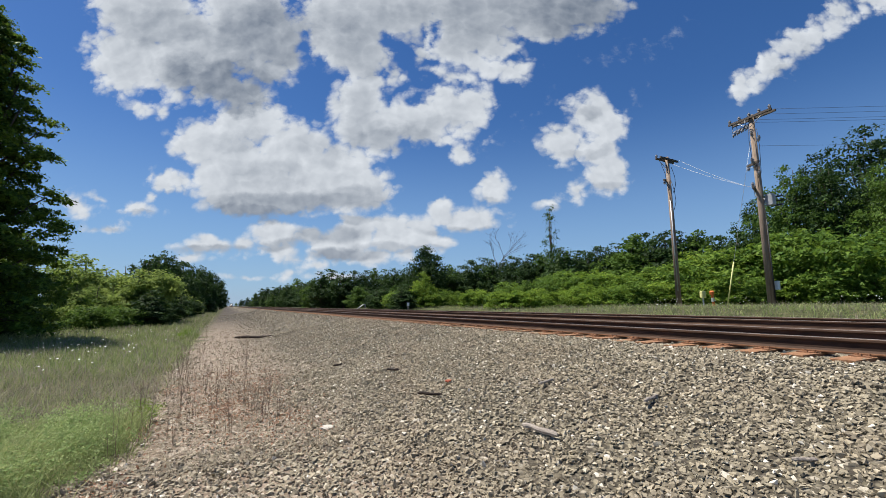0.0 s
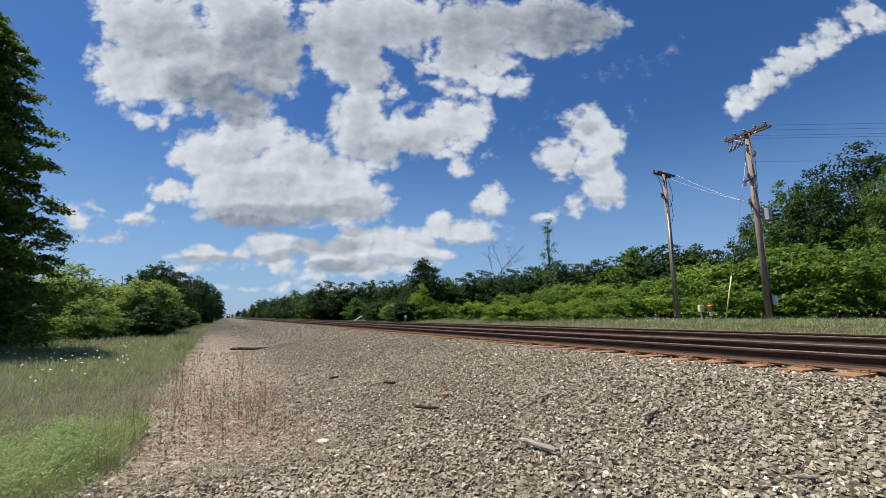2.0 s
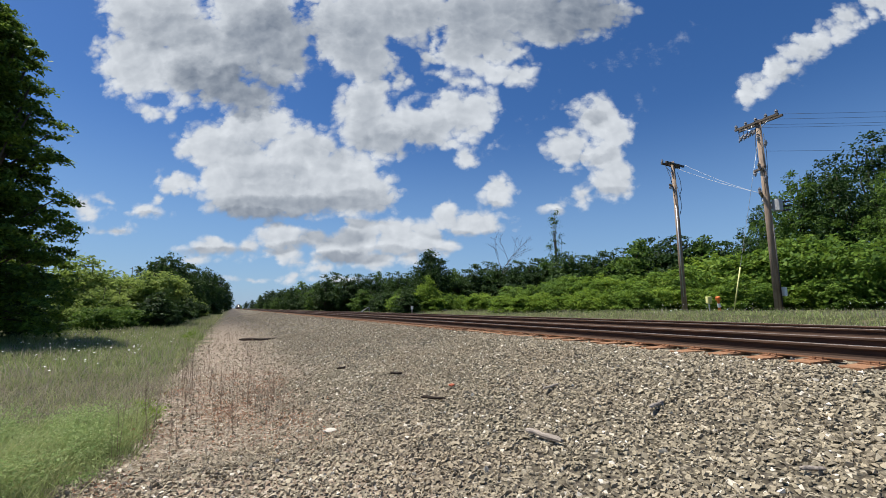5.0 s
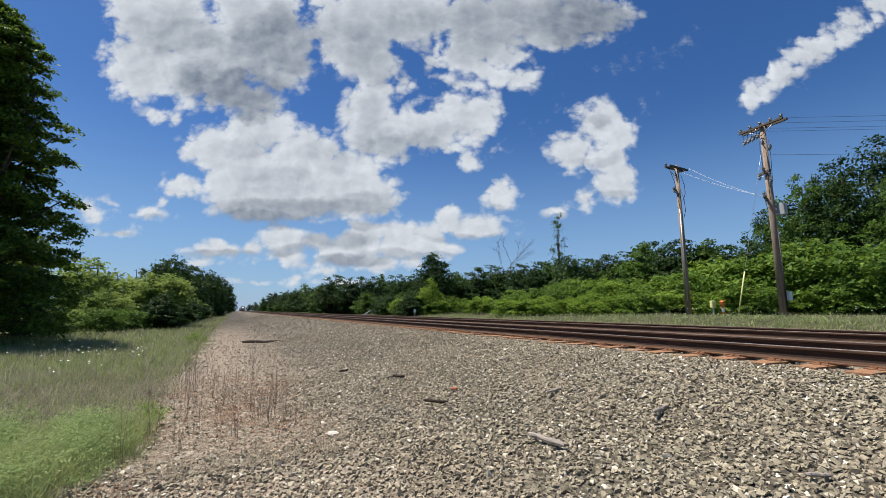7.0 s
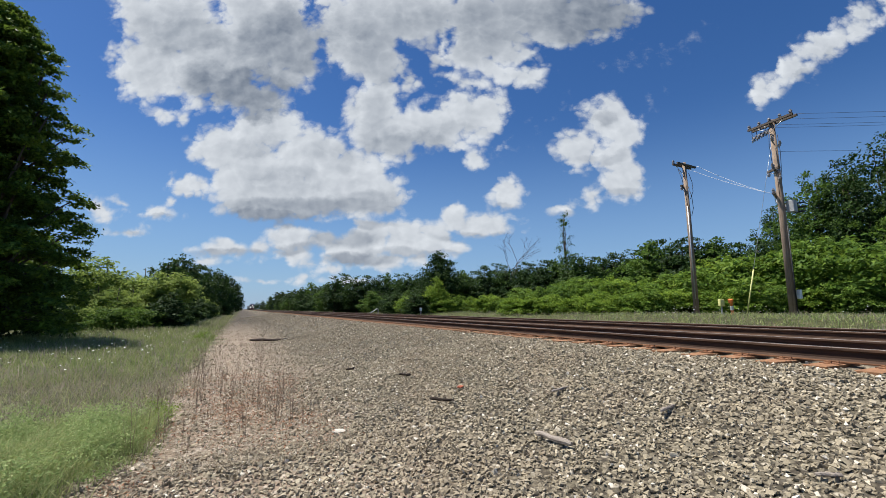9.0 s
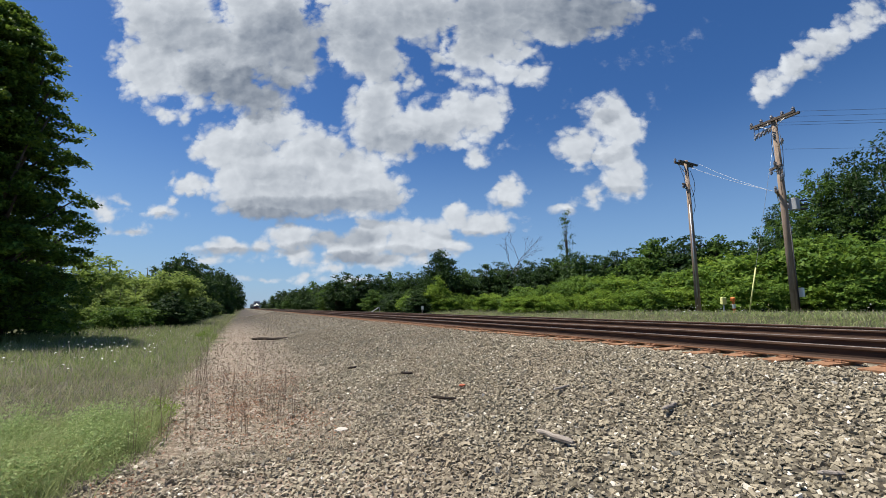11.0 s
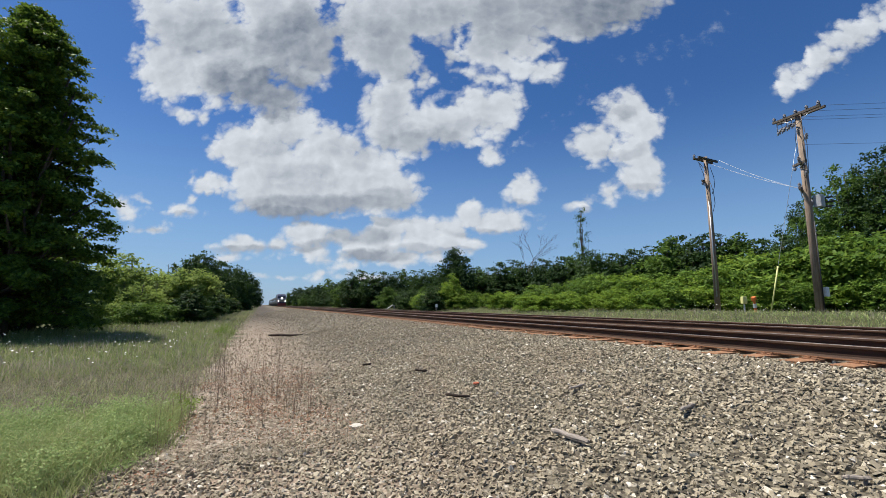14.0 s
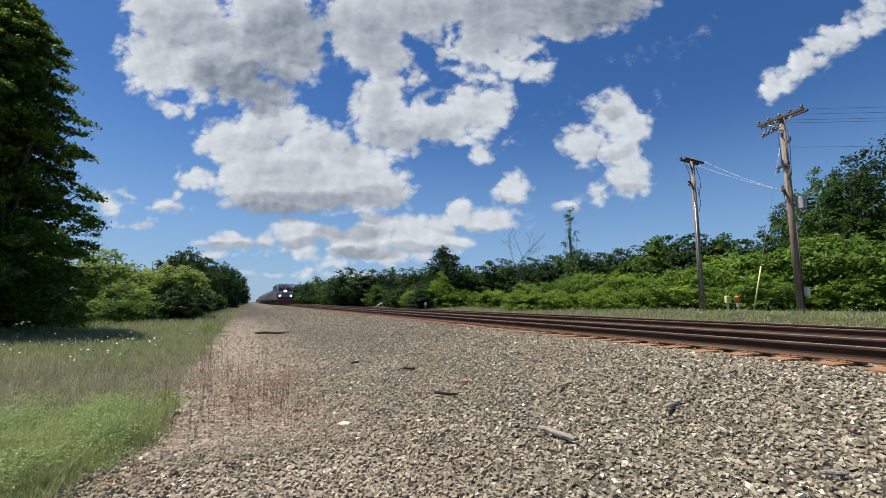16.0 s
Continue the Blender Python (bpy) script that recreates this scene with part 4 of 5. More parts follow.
    # wires between the poles and on past them
    for dz, side in ((0.0, 0.5), (-0.1, 0.1)):
        bm = bmesh.new()
        strand(bm, P1 + Vector((side, -side, 9.15 + dz)), P2 + Vector((-0.3, 0.55 * side, 6.15 + dz)), 0.12, 0.010)
        ob = part("overhead_wire", bm, M["cable"])
        tagged(ob, "bright overhead wire slung between the poles", "wire", "overhead wires")
    for off, z in ((-1.0, 10.0), (-0.45, 9.95), (0.45, 9.9), (1.0, 9.95), (0.1, 8.3)):
        bm = bmesh.new()
        a = P2 + Vector((0.1, -off, z))
        strand(bm, a, a + Vector((50, -33, 0.4)), 0.8, 0.007, 20)
        ob = part("overhead_wire", bm, M["black"])
        tagged(ob, "dark overhead wire running on from the tall pole", "wire", "overhead wires")
    foot = Vector((*polar(59.65, 27.2), 1.08))
    guy = thing("guy_wire", "steel guy wire with a yellow guard staked in the grass", "guy wire")
    bm = bmesh.new()
    strand(bm, foot, P2 + Vector((-0.1, 0.1, 8.6)), 0.0, 0.009, 4)
    part("wire", bm, M["galv"], guy)
    top = foot.lerp(P2 + Vector((-0.1, 0.1, 8.6)), 0.27)
    part("guard", tube(bmesh.new(), [foot, top], 0.032, 8), M["yellow"], guy, "yellow plastic guard")


build_lines()


# ---- small trackside things ----
def build_trackside():
    x, y = polar(58.4, 28.0)
    marker = thing("marker_post", "leaning orange marker post with a white band in the weeds", "marker post", "", pose(x, y, 0.80, 6, -16, 0))
    part("stem", box(bmesh.new(), (-0.06, -0.05, -0.1), (0.06, 0.05, 0.95), 0.02), M["orange"], marker)
    part("band", box(bmesh.new(), (-0.068, -0.058, 0.55), (0.068, 0.058, 0.78), 0.015), M["white"], marker, "white band")
    part("cap", box(bmesh.new(), (-0.10, -0.09, 0.95), (0.10, 0.09, 1.15), 0.03), M["orange"], marker)
    part("foot", box(bmesh.new(), (-0.20, -0.18, -0.05), (0.20, 0.18, 0.20), 0.05), M["orange"], marker)
    x, y = polar(57.4, 28.4)
    pedestal = thing("cable_pedestal", "pale yellow cable pedestal in the weeds", "cable pedestal", "", pose(x, y, 0.86) @ Matrix.Diagonal((0.8, 0.8, 0.95, 1)))
    part("post", box(bmesh.new(), (-0.04, -0.04, -0.1), (0.04, 0.04, 0.75), 0.01), M["galv"], pedestal)
    part("housing", box(bmesh.new(), (-0.22, -0.10, 0.70), (0.22, 0.10, 1.12), 0.04), M["yellow"], pedestal)
    x, y = polar(21.45, 40.0)
    mile = thing("milepost", "short post with a white square plate by the tracks", "marker post", "", pose(x, y, float(level(x)), 0, 0, -20))
    part("post", box(bmesh.new(), (-0.06, -0.05, -0.1), (0.06, 0.05, 0.75), 0.01), M["grey_wood"], mile)
    part("plate", box(bmesh.new(), (-0.11, -0.075, 0.55), (0.11, -0.052, 0.84), 0.004), M["white"], mile, "white square plate")
    x, y = polar(15.4, 52.0)
    rack = thing("bent_rail", "grey bent steel stand beside the tracks", "stand", "", pose(x, y, float(level(x)), 0, 0, -15))
    part("stand", tube(bmesh.new(), [(-0.75, 0, -0.1), (-0.62, 0, 0.15), (0.25, 0, 0.72), (0.38, 0, 0.66), (0.40, 0, -0.1)], 0.055, 8), M["galv"], rack)
    # wire fence among the shrubs
    a, b = Vector((*polar(71.8, 35.5), 1.1)), Vector((*polar(80, 34.0), 1.1))
    fence = thing("wire_fence", "grey chain-link fence half hidden by shrubs", "fence")
    for k in range(7):
        p = a.lerp(b, k / 6)
        part("post", tube(bmesh.new(), [p - Vector((0, 0, 0.3)), p + Vector((0, 0, 1.55))], 0.032, 8), M["shaded_steel"], fence)
    for z in (0.1, 1.5):
        part("rail", tube(bmesh.new(), [a + Vector((0, 0, z)), b + Vector((0, 0, z))], 0.02, 6), M["shaded_steel"], fence)
    bm, n = bmesh.new(), 60
    for k in range(n):
        for s in (-1, 1):
            p, q = a.lerp(b, k / n), a.lerp(b, min(max((k + s * 8) / n, 0), 1))
            tube(bm, [p + Vector((0, 0, 0.1)), q + Vector((0, 0, 1.5))], 0.005, 3)
    part("mesh", bm, M["shaded_steel"], fence)
    # timber lying about
    def timber(name, label, x, y, length, wide, thick, turn, mat, tilt=0.0, seed=1):
        rng = random.Random(seed)
        bm, n = bmesh.new(), 9
        pts = [(rng.uniform(-0.12, 0.12) * wide, length * (k / n - 0.5), thick * 0.5 + 0.006 * length * math.sin(k * 0.9)) for k in range(n + 1)]
        tube(bm, pts, [wide * 0.5 * (rng.uniform(0.82, 1.12) if 0 < k < n else 0.6) for k in range(n + 1)], 9)
        for v in bm.verts:
            v.co.z *= thick / wide * rng.uniform(0.9, 1.1)
        for f in bm.faces:
            f.smooth = False
        ob = part(name, bm, mat)
        ob.matrix_world = pose(x, y, float(level(x)) + 0.03, tilt, 0, turn)
        tagged(ob, label, "timber")
    timber("log", "long dark rotten timber lying on the gravel", 1.22, 20.6, 1.75, 0.15, 0.12, -112, M["dark_wood"], 0, 1)
    timber("wood_piece", "short weathered grey stick lying on the ballast", 2.58, 3.20, 0.42, 0.05, 0.05, -172, M["grey_wood"], 0, 2)
    timber("wood_piece", "thin dark stick lying on the ballast", 2.44, 5.25, 0.34, 0.035, 0.035, -135, M["dark_wood"], 0, 3)
    timber("wood_piece", "thin dark stick lying on the ballast", 2.66, 7.25, 0.22, 0.045, 0.04, -131, M["dark_wood"], 0, 4)
    timber("wood_piece", "pale split stick lying on the ballast", 3.58, 4.27, 0.38, 0.03, 0.03, -70, M["grey_wood"], 0, 5)
    timber("wood_piece", "pale split stick lying on the ballast", 3.73, 2.92, 0.33, 0.035, 0.035, -73, M["grey_wood"], 0, 6)
    timber("wood_piece", "thin dark stick lying on the ballast", 2.11, 9.01, 0.22, 0.05, 0.045, -64, M["dark_wood"], 0, 7)
    timber("wood_piece", "pale split stick lying on the ballast", 3.34, 1.52, 0.15, 0.03, 0.03, -123, M["grey_wood"], 0, 8)
    bm = bmesh.new()
    bmesh.ops.create_icosphere(bm, subdivisions=1, radius=0.04)
    for v in bm.verts:
        v.co = Vector((v.co.x * 1.5, v.co.y, v.co.z * 0.55)) * random.Random(v.index).uniform(0.8, 1.2)
    ob = part("shard", bm, M["brick_red"])
    ob.location = (2.90, 5.61, float(level(2.90)) + 0.04)
    tagged(ob, "broken red shard lying on the ballast", "shard")
    bm = bmesh.new()
    bmesh.ops.create_icosphere(bm, subdivisions=2, radius=0.062)
    for v in bm.verts:
        v.co = Vector((v.co.x * 1.4, v.co.y, v.co.z * 0.4)) * (1 + 0.35 * noise.noise(v.co * 14))
    ob = part("pale_stone", bm, M["pale_rock"])
    ob.location = (1.12, 5.29, 0.07)
    tagged(ob, "flat whitish stone lying on the dusty verge", "stone")


build_trackside()


def bare_tree(label, at, height, seed, leaves, spread=0.30):
    """A thin tree of forking branches, bare or with a few leaves."""
    rng = random.Random(seed)
    ob = thing("sparse_tree", label, "tree", "", at)
    bm, tips = bmesh.new(), []

    def grow(p, way, length, r, depth):
        q = p + way * length + Vector((0, 0, 0.05 * length))
        tube(bm, [p, p.lerp(q, 0.5) + Vector((rng.uniform(-1, 1), rng.uniform(-1, 1), 0)) * length * 0.05, q], [r, r * 0.8, r * 0.6], 5)
        tips.append(q)
        if depth == 0:
            return
        for _ in range(rng.choice((2, 3, 3))):
            w = (way + Vector((rng.uniform(-1, 1), rng.uniform(-1, 1), rng.uniform(-0.1, 0.5))) * spread * 2.2).normalized()
            grow(q if rng.random() < 0.6 else p.lerp(q, rng.uniform(0.5, 0.95)), w, length * rng.uniform(0.55, 0.8), r * 0.58, depth - 1)

    grow(Vector((0, 0, -0.2)), Vector((0.03, 0, 1)), height * 0.40, 0.085, 5)
    top = max(t.z for t in tips)
    part("trunk", bm, M["bark"], ob, "grey bark")
    if leaves:
        g = np.random.default_rng(seed)
        lobes = [(t.x, t.y, t.z, 0.4, 0.4, 0.4) for t in tips if t.z > height * 0.35]
        part("crown", leaf_mesh("crown", g, lobes, leaves, 0.24, 0.45, 0.3), M["leaf_mid"], ob, "sparse green leaves")
    ob.scale = (height / top,) * 3
    return ob


bare_tree("leafless dead grey tree above the shrubs", ground_pose(33.6, 55), 10.4, 5, 0, 0.42)


def slender_tree(at, height):
    rng, g = random.Random(6), np.random.default_rng(6)
    ob = thing("slender_tree", "thin tall tree with sparse leaves above the shrubs", "tree", "", at)
    lobes = []
    for k in range(22):
        z = height * (0.36 + 0.62 * k / 21)
        out = (1.0 - 0.65 * k / 21) * rng.uniform(0.3, 1.15)
        a = k * 2.4 + rng.uniform(-0.5, 0.5)
        lobes.append((math.cos(a) * out, math.sin(a) * out, z, 0.22, 0.22, 0.28))
    part("trunk", limbs(rng, height * 0.97, 0.10, [l[:3] for l in lobes]), M["bark"], ob, "thin grey trunk")
    part("crown", leaf_mesh("crown", g, lobes, 1700, 0.12, 0.46, 0.3), M["leaf_mid"], ob, "sparse green leaves")


slender_tree(ground_pose(40.6, 50), 11.2)


# ---- grass, weeds and litter ----
def blades(name, label, spots, heights, width, mat, lean=0.35, seed=1, category="grass"):
    """Grass blades of two bent pieces each, at the given places."""
    rng = np.random.default_rng(seed)
    n = len(spots)
    base = np.c_[spots, level(spots[:, 0]) - 0.01]
    a = rng.uniform(0, 2 * np.pi, n)
    side = np.c_[np.cos(a), np.sin(a), np.zeros(n)] * (width * rng.uniform(0.6, 1.3, n))[:, None]
    b = rng.uniform(0, 2 * np.pi, n)
    tip = np.c_[np.cos(b), np.sin(b), np.zeros(n)] * (heights * rng.uniform(0.05, lean * 2, n))[:, None]
    up = np.c_[np.zeros((n, 2)), heights]
    mid = base + up * 0.55 + tip * 0.30
    top = base + up + tip
    v = np.stack([base - side, base + side, mid + side * 0.8, mid - side * 0.8, top], 1).reshape(-1, 3)
    k = np.arange(n)[:, None] * 5
    f = np.concatenate([k + [0, 1, 2], k + [0, 2, 3], k + [3, 2, 4]])
    ob = part(name, np_mesh(name, v, f), mat)
    return tagged(ob, label, category, kind="stuff")


def scatter(rng, n, x0, x1, y0, y1, edge=None, clump=0.0, power=1.0):
    """Places over a strip, thinned by an edge rule and gathered in tufts."""
    p = np.c_[rng.uniform(x0, x1, n), y0 + (y1 - y0) * rng.random(n) ** power]
    if clump:
        tufts = np.c_[rng.uniform(x0, x1, n // 14 + 1), y0 + (y1 - y0) * rng.random(n // 14 + 1) ** power]
        pick = tufts[rng.integers(0, len(tufts), n)] + rng.normal(size=(n, 2)) * clump
        p = np.where((rng.random(n) < 0.75)[:, None], pick, p)
    return p if edge is None else p[edge(p)]


def verge(y):
    """The grass edge beside the gravel."""
    return np.interp(y, [0, 4.97, 5.95, 8.2, 13.7, 33, 75, 200], [-1.4, -1.18, -0.78, -0.88, -1.1, -1.35, -1.6, -1.9])


M["fluff"] = leafy("fluffy_leaf", (0.07, 0.13, 0.035), (0.20, 0.30, 0.095), (0.42, 0.48, 0.21), 0.35, 0.6, 1.5)


def build_grass():
    rng = np.random.default_rng(4)
    inside = lambda p: p[:, 0] < verge(p[:, 1]) + 0.13 * np.sin(p[:, 1] * 2.6) + 0.09 * np.sin(p[:, 1] * 5.9 + 1) + rng.normal(size=len(p)) * 0.09
    mound = lambda p: inside(p) & (rng.random(len(p)) < np.interp(p[:, 0] + 0.5 * np.sin(p[:, 1] * 2.3), [-4.5, -3.0, -1.8], [0.35, 0.6, 1.0]))
    p = scatter(rng, 46000, -6.0, -0.75, 4.0, 7.4, mound, 0.06)
    swell = 0.75 + 0.45 * np.sin(p[:, 0] * 3.1 + 1.0) * np.sin(p[:, 1] * 2.7)
    blades("lush_grass", "lush pale green grass clump at the gravel's edge", p, rng.uniform(0.12, 0.40, len(p)) * swell * np.interp(p[:, 0], [-5, -1.4, -0.8], [1, 1, 0.85]) * np.interp(p[:, 1], [4.0, 4.6, 6.6, 7.4], [0.6, 1.0, 1.0, 0.45]), 0.0032, M["blade"], 0.75, 1)
    r = random.Random(31)
    lobes = []
    for _ in range(90):
        x, y = r.uniform(-5.2, -1.0), r.uniform(4.5, 7.0)
        lobes.append((x, y, r.uniform(0.10, 0.24) * (1.0 if x > -2.6 else 0.8), r.uniform(0.20, 0.34), r.uniform(0.18, 0.30), r.uniform(0.12, 0.2)))
    fluff = part("leafy_grass", leaf_mesh("leafy_grass", rng, lobes, 60000, 0.021, 0.15, 0.2), M["fluff"])
    tagged(fluff, "fluffy pale green leafy growth among the lush grass", "grass", kind="stuff")
    p = scatter(rng, 17000, -11.0, -0.9, 7.0, 12.6, inside, 0.18)
    blades("dry_grass", "dry grey-brown grass between the green tufts", p, rng.uniform(0.05, 0.26, len(p)) * np.where(rng.random(len(p)) < 0.06, 1.9, 1.0), 0.0032, M["blade_dry"], 0.9, 2)
    p = scatter(rng, 5000, -9.0, -0.9, 7.0, 12.6, inside, 0.2)
    blades("thin_green_grass", "thin green grass between the dry tufts", p, rng.uniform(0.06, 0.22, len(p)), 0.0034, M["blade"], 0.8, 12)
    p = scatter(rng, 38000, -14.0, -1.0, 11.2, 27.0, inside, 0.22, 1.15)
    blades("meadow_grass", "green and yellowish meadow grass below the trees", p, rng.uniform(0.08, 0.30, len(p)), 0.0062, M["blade"], 0.7, 3)
    p = scatter(rng, 13000, -11.0, -1.0, 24.0, 110.0, inside, 0.4, 1.6)
    blades("meadow_grass", "green and yellowish meadow grass along the gravel", p, rng.uniform(0.16, 0.42, len(p)), 0.016, M["blade"], 0.5, 5)
    p = scatter(rng, 9000, -7.0, -1.0, 12.0, 110.0, inside, 0.4, 1.5)
    blades("dry_meadow_grass", "seeding tan grass among the green along the gravel", p, rng.uniform(0.12, 0.40, len(p)), 0.009, M["blade_dry"], 0.5, 9)
    p = scatter(rng, 18000, 14.8, 24.0, 2.0, 60.0, None, 0.25, 1.2)
    blades("trackside_grass", "pale tall grass along the far side of the tracks", p, rng.uniform(0.06, 0.27, len(p)), 0.009, M["blade"], 0.8, 6)
    p = scatter(rng, 9000, 14.8, 24.0, 2.0, 60.0, None, 0.3, 1.2)
    blades("trackside_dry_grass", "seeding buff grass along the far side of the tracks", p, rng.uniform(0.12, 0.34, len(p)), 0.0045, M["blade_dry"], 0.25, 7)
    p = scatter(rng, 900, -0.9, 1.3, 4.6, 16.0, None, 0.10, 1.4)
    blades("thin_grass", "thin dry grass wisps in the dusty gravel", p, rng.uniform(0.04, 0.22, len(p)), 0.003, M["blade_dry"], 0.8, 8)


build_grass()


def build_weeds():
    """Dry brown weed stems on the dusty strip, each one a thing, and white flowers in the meadow."""
    rng = random.Random(21)
    protos = []
    for k in range(6):
        bm = bmesh.new()
        for _ in range(rng.randint(2, 5)):
            w = Vector((rng.uniform(-0.12, 0.12), rng.uniform(-0.12, 0.12), 1))
            x0 = Vector((rng.uniform(-0.05, 0.05), rng.uniform(-0.05, 0.05), -0.02))
            h = rng.uniform(0.28, 0.62)
            pts = [x0 + w * h * f + Vector((rng.uniform(-1, 1), rng.uniform(-1, 1), 0)) * 0.012 for f in (0, 0.35, 0.7, 1)]
            tube(bm, pts, [0.0026, 0.0022, 0.0018, 0.001], 4)
            for _ in range(rng.randint(2, 6)):
                p = pts[1].lerp(pts[3], rng.random())
                q = p + Vector((rng.uniform(-0.09, 0.09), rng.uniform(-0.09, 0.09), rng.uniform(0.04, 0.13)))
                tube(bm, [p, q], [0.0014, 0.0008], 3)
        me = bpy.data.meshes.new("weed_stem")
        bm.to_mesh(me), bm.free()
        me.materials.append(M["twig"])
        protos.append(me)
    for k in range(130):
        if k < 66:
            x, y = rng.gauss(-0.35, 0.36), rng.uniform(5.4, 12.0)
        elif k < 82:
            x, y = rng.gauss(0.62, 0.16), rng.uniform(6.0, 7.6)
        else:
            x, y = rng.uniform(-0.9, 0.9), rng.uniform(4.6, 24)
        ob = new("dry_weed", protos[k % 6])
        s = rng.uniform(0.45, 1.2)
        ob.matrix_world = pose(x, y, float(level(x)), 0, 0, rng.uniform(0, 360)) @ Matrix.Diagonal((s, s, s, 1))
        tagged(ob, "dry brown leafless weed stems in the dusty gravel", "weed", "dry weeds in the gravel")
    g = np.random.default_rng(9)
    n = 5200
    p = np.c_[g.normal(0.1, 0.75, n), 4.7 + 9 * g.random(n) ** 1.5]
    a = g.uniform(0, np.pi, n)
    way, z = np.c_[np.cos(a), np.sin(a), g.normal(size=n) * 0.12] * g.uniform(0.015, 0.085, n)[:, None], level(p[:, 0]) + g.uniform(0.01, 0.05, n)
    side = np.c_[-np.sin(a), np.cos(a), np.zeros(n)] * 0.0022
    c = np.c_[p, z]
    v = np.stack([c - way - side, c + way - side, c + way + side, c - way + side], 1).reshape(-1, 3)
    litter = part("straw_litter", np_mesh("straw_litter", v, np.arange(n * 4).reshape(-1, 4)), M["blade_dry"])
    tagged(litter, "fallen straw and stem litter on the dusty gravel", "litter", kind="stuff")
    M["dead_leaf"] = leafy("dead_leaf", (0.16, 0.065, 0.035), (0.33, 0.17, 0.10), (0.52, 0.36, 0.26), 0.15, 0.8, 3.0)
    lobes = [(-0.75, 4.5, 0.03, 0.16, 0.16, 0.03), (-0.55, 4.75, 0.03, 0.14, 0.12, 0.03), (0.35, 5.3, 0.04, 0.35, 0.18, 0.03), (0.8, 4.7, 0.03, 0.3, 0.2, 0.02), (0.0, 5.6, 0.03, 0.5, 0.3, 0.02), (1.1, 5.2, 0.06, 0.25, 0.2, 0.02), (0.3, 6.4, 0.03, 1.2, 1.0, 0.02), (0.2, 9.0, 0.03, 1.2, 2.0, 0.02)]
    me = leaf_mesh("dead_leaves", g, lobes, 3800, 0.024, 0.3, 0.3)
    tagged(part("dead_leaves", me, M["dead_leaf"]), "fallen reddish-brown leaves on the gravel", "leaves", kind="stuff")
    # white flower heads over the grass
    n = 330
    p = np.concatenate([scatter(g, 260, -12, -1.8, 9.5, 26.0), scatter(g, 70, 16.5, 24.0, 7.0, 16.0, None, 0.8)])
    z = level(p[:, 0]) + g.uniform(0.30, 0.52, n)
    v, f = [], []
    for k in range(n):
        r, t = g.uniform(0.014, 0.030), g.uniform(-0.5, 0.5, 2)
        v.append((p[k, 0], p[k, 1], z[k] + 0.012))
        v += [(p[k, 0] + r * math.cos(j * math.pi / 3), p[k, 1] + r * math.sin(j * math.pi / 3), z[k] + r * (t[0] * math.cos(j) + t[1] * math.sin(j)) * 0.6) for j in range(6)]
        f += [(7 * k, 7 * k + 1 + j, 7 * k + 1 + (j + 1) % 6) for j in range(6)]
    tagged(part("white_flowers", np_mesh("white_flowers", v, f), M["white"]), "white daisy-like flowers in the grass", "flowers", kind="stuff")


build_weeds()


def leafy_weeds():
    """Small fresh green plants at the edge of the gravel."""
    g, r = np.random.default_rng(15), random.Random(15)
    for k, (x, y, s) in enumerate(((-0.90, 6.9, 0.9), (-1.02, 7.4, 0.7), (-1.6, 21.0, 1.2), (-1.55, 24.0, 1.4), (-1.75, 27.5, 1.3))):
        lobes = [(r.uniform(-0.12, 0.12), r.uniform(-0.12, 0.12), r.uniform(0.08, 0.3), 0.09, 0.09, 0.08) for _ in range(5)]
        ob = thing("leafy_weed", "small fresh green weed at the gravel's edge", "weed", "green weeds at the gravel")
        part("stem", tube(bmesh.new(), [(0, 0, -0.03), (0.01, 0, 0.15), (0, 0.01, 0.30)], [0.006, 0.005, 0.002], 5), M["twig"], ob)
        part("crown", leaf_mesh("crown", g, lobes, 420, 0.024, 0.14, 0.3), M["leaf_light"], ob)
        ob.matrix_world = pose(x, y, float(level(x)), 0, 0, 40 * k) @ Matrix.Diagonal((s, s, s, 1))


leafy_weeds()


# ---- ballast stones ----
def stone_shapes(rng, count=14):
    """Angular broken stones: the hulls of a few points strewn over a flattish block."""
    shapes = []
    for _ in range(count):
        p = rng.normal(size=(8, 3))
        p /= np.linalg.norm(p, axis=1, keepdims=True)
        p = np.sign(p) * np.abs(p) ** 0.7 * rng.uniform(0.85, 1.1, (8, 1)) * rng.uniform([0.85, 0.70, 0.46], [1.2, 1.0, 0.76])
        bm = bmesh.new()
        for q in p:
            bm.verts.new(q)
        bmesh.ops.convex_hull(bm, input=bm.verts)
        for v in [v for v in bm.verts if not v.link_faces]:
            bm.verts.remove(v)
        bmesh.ops.triangulate(bm, faces=bm.faces)
        bm.verts.index_update()
        shapes.append((np.array([v.co[:] for v in bm.verts]), np.array([[v.index for v in f.verts] for f in bm.faces])))
        bm.free()
    return shapes


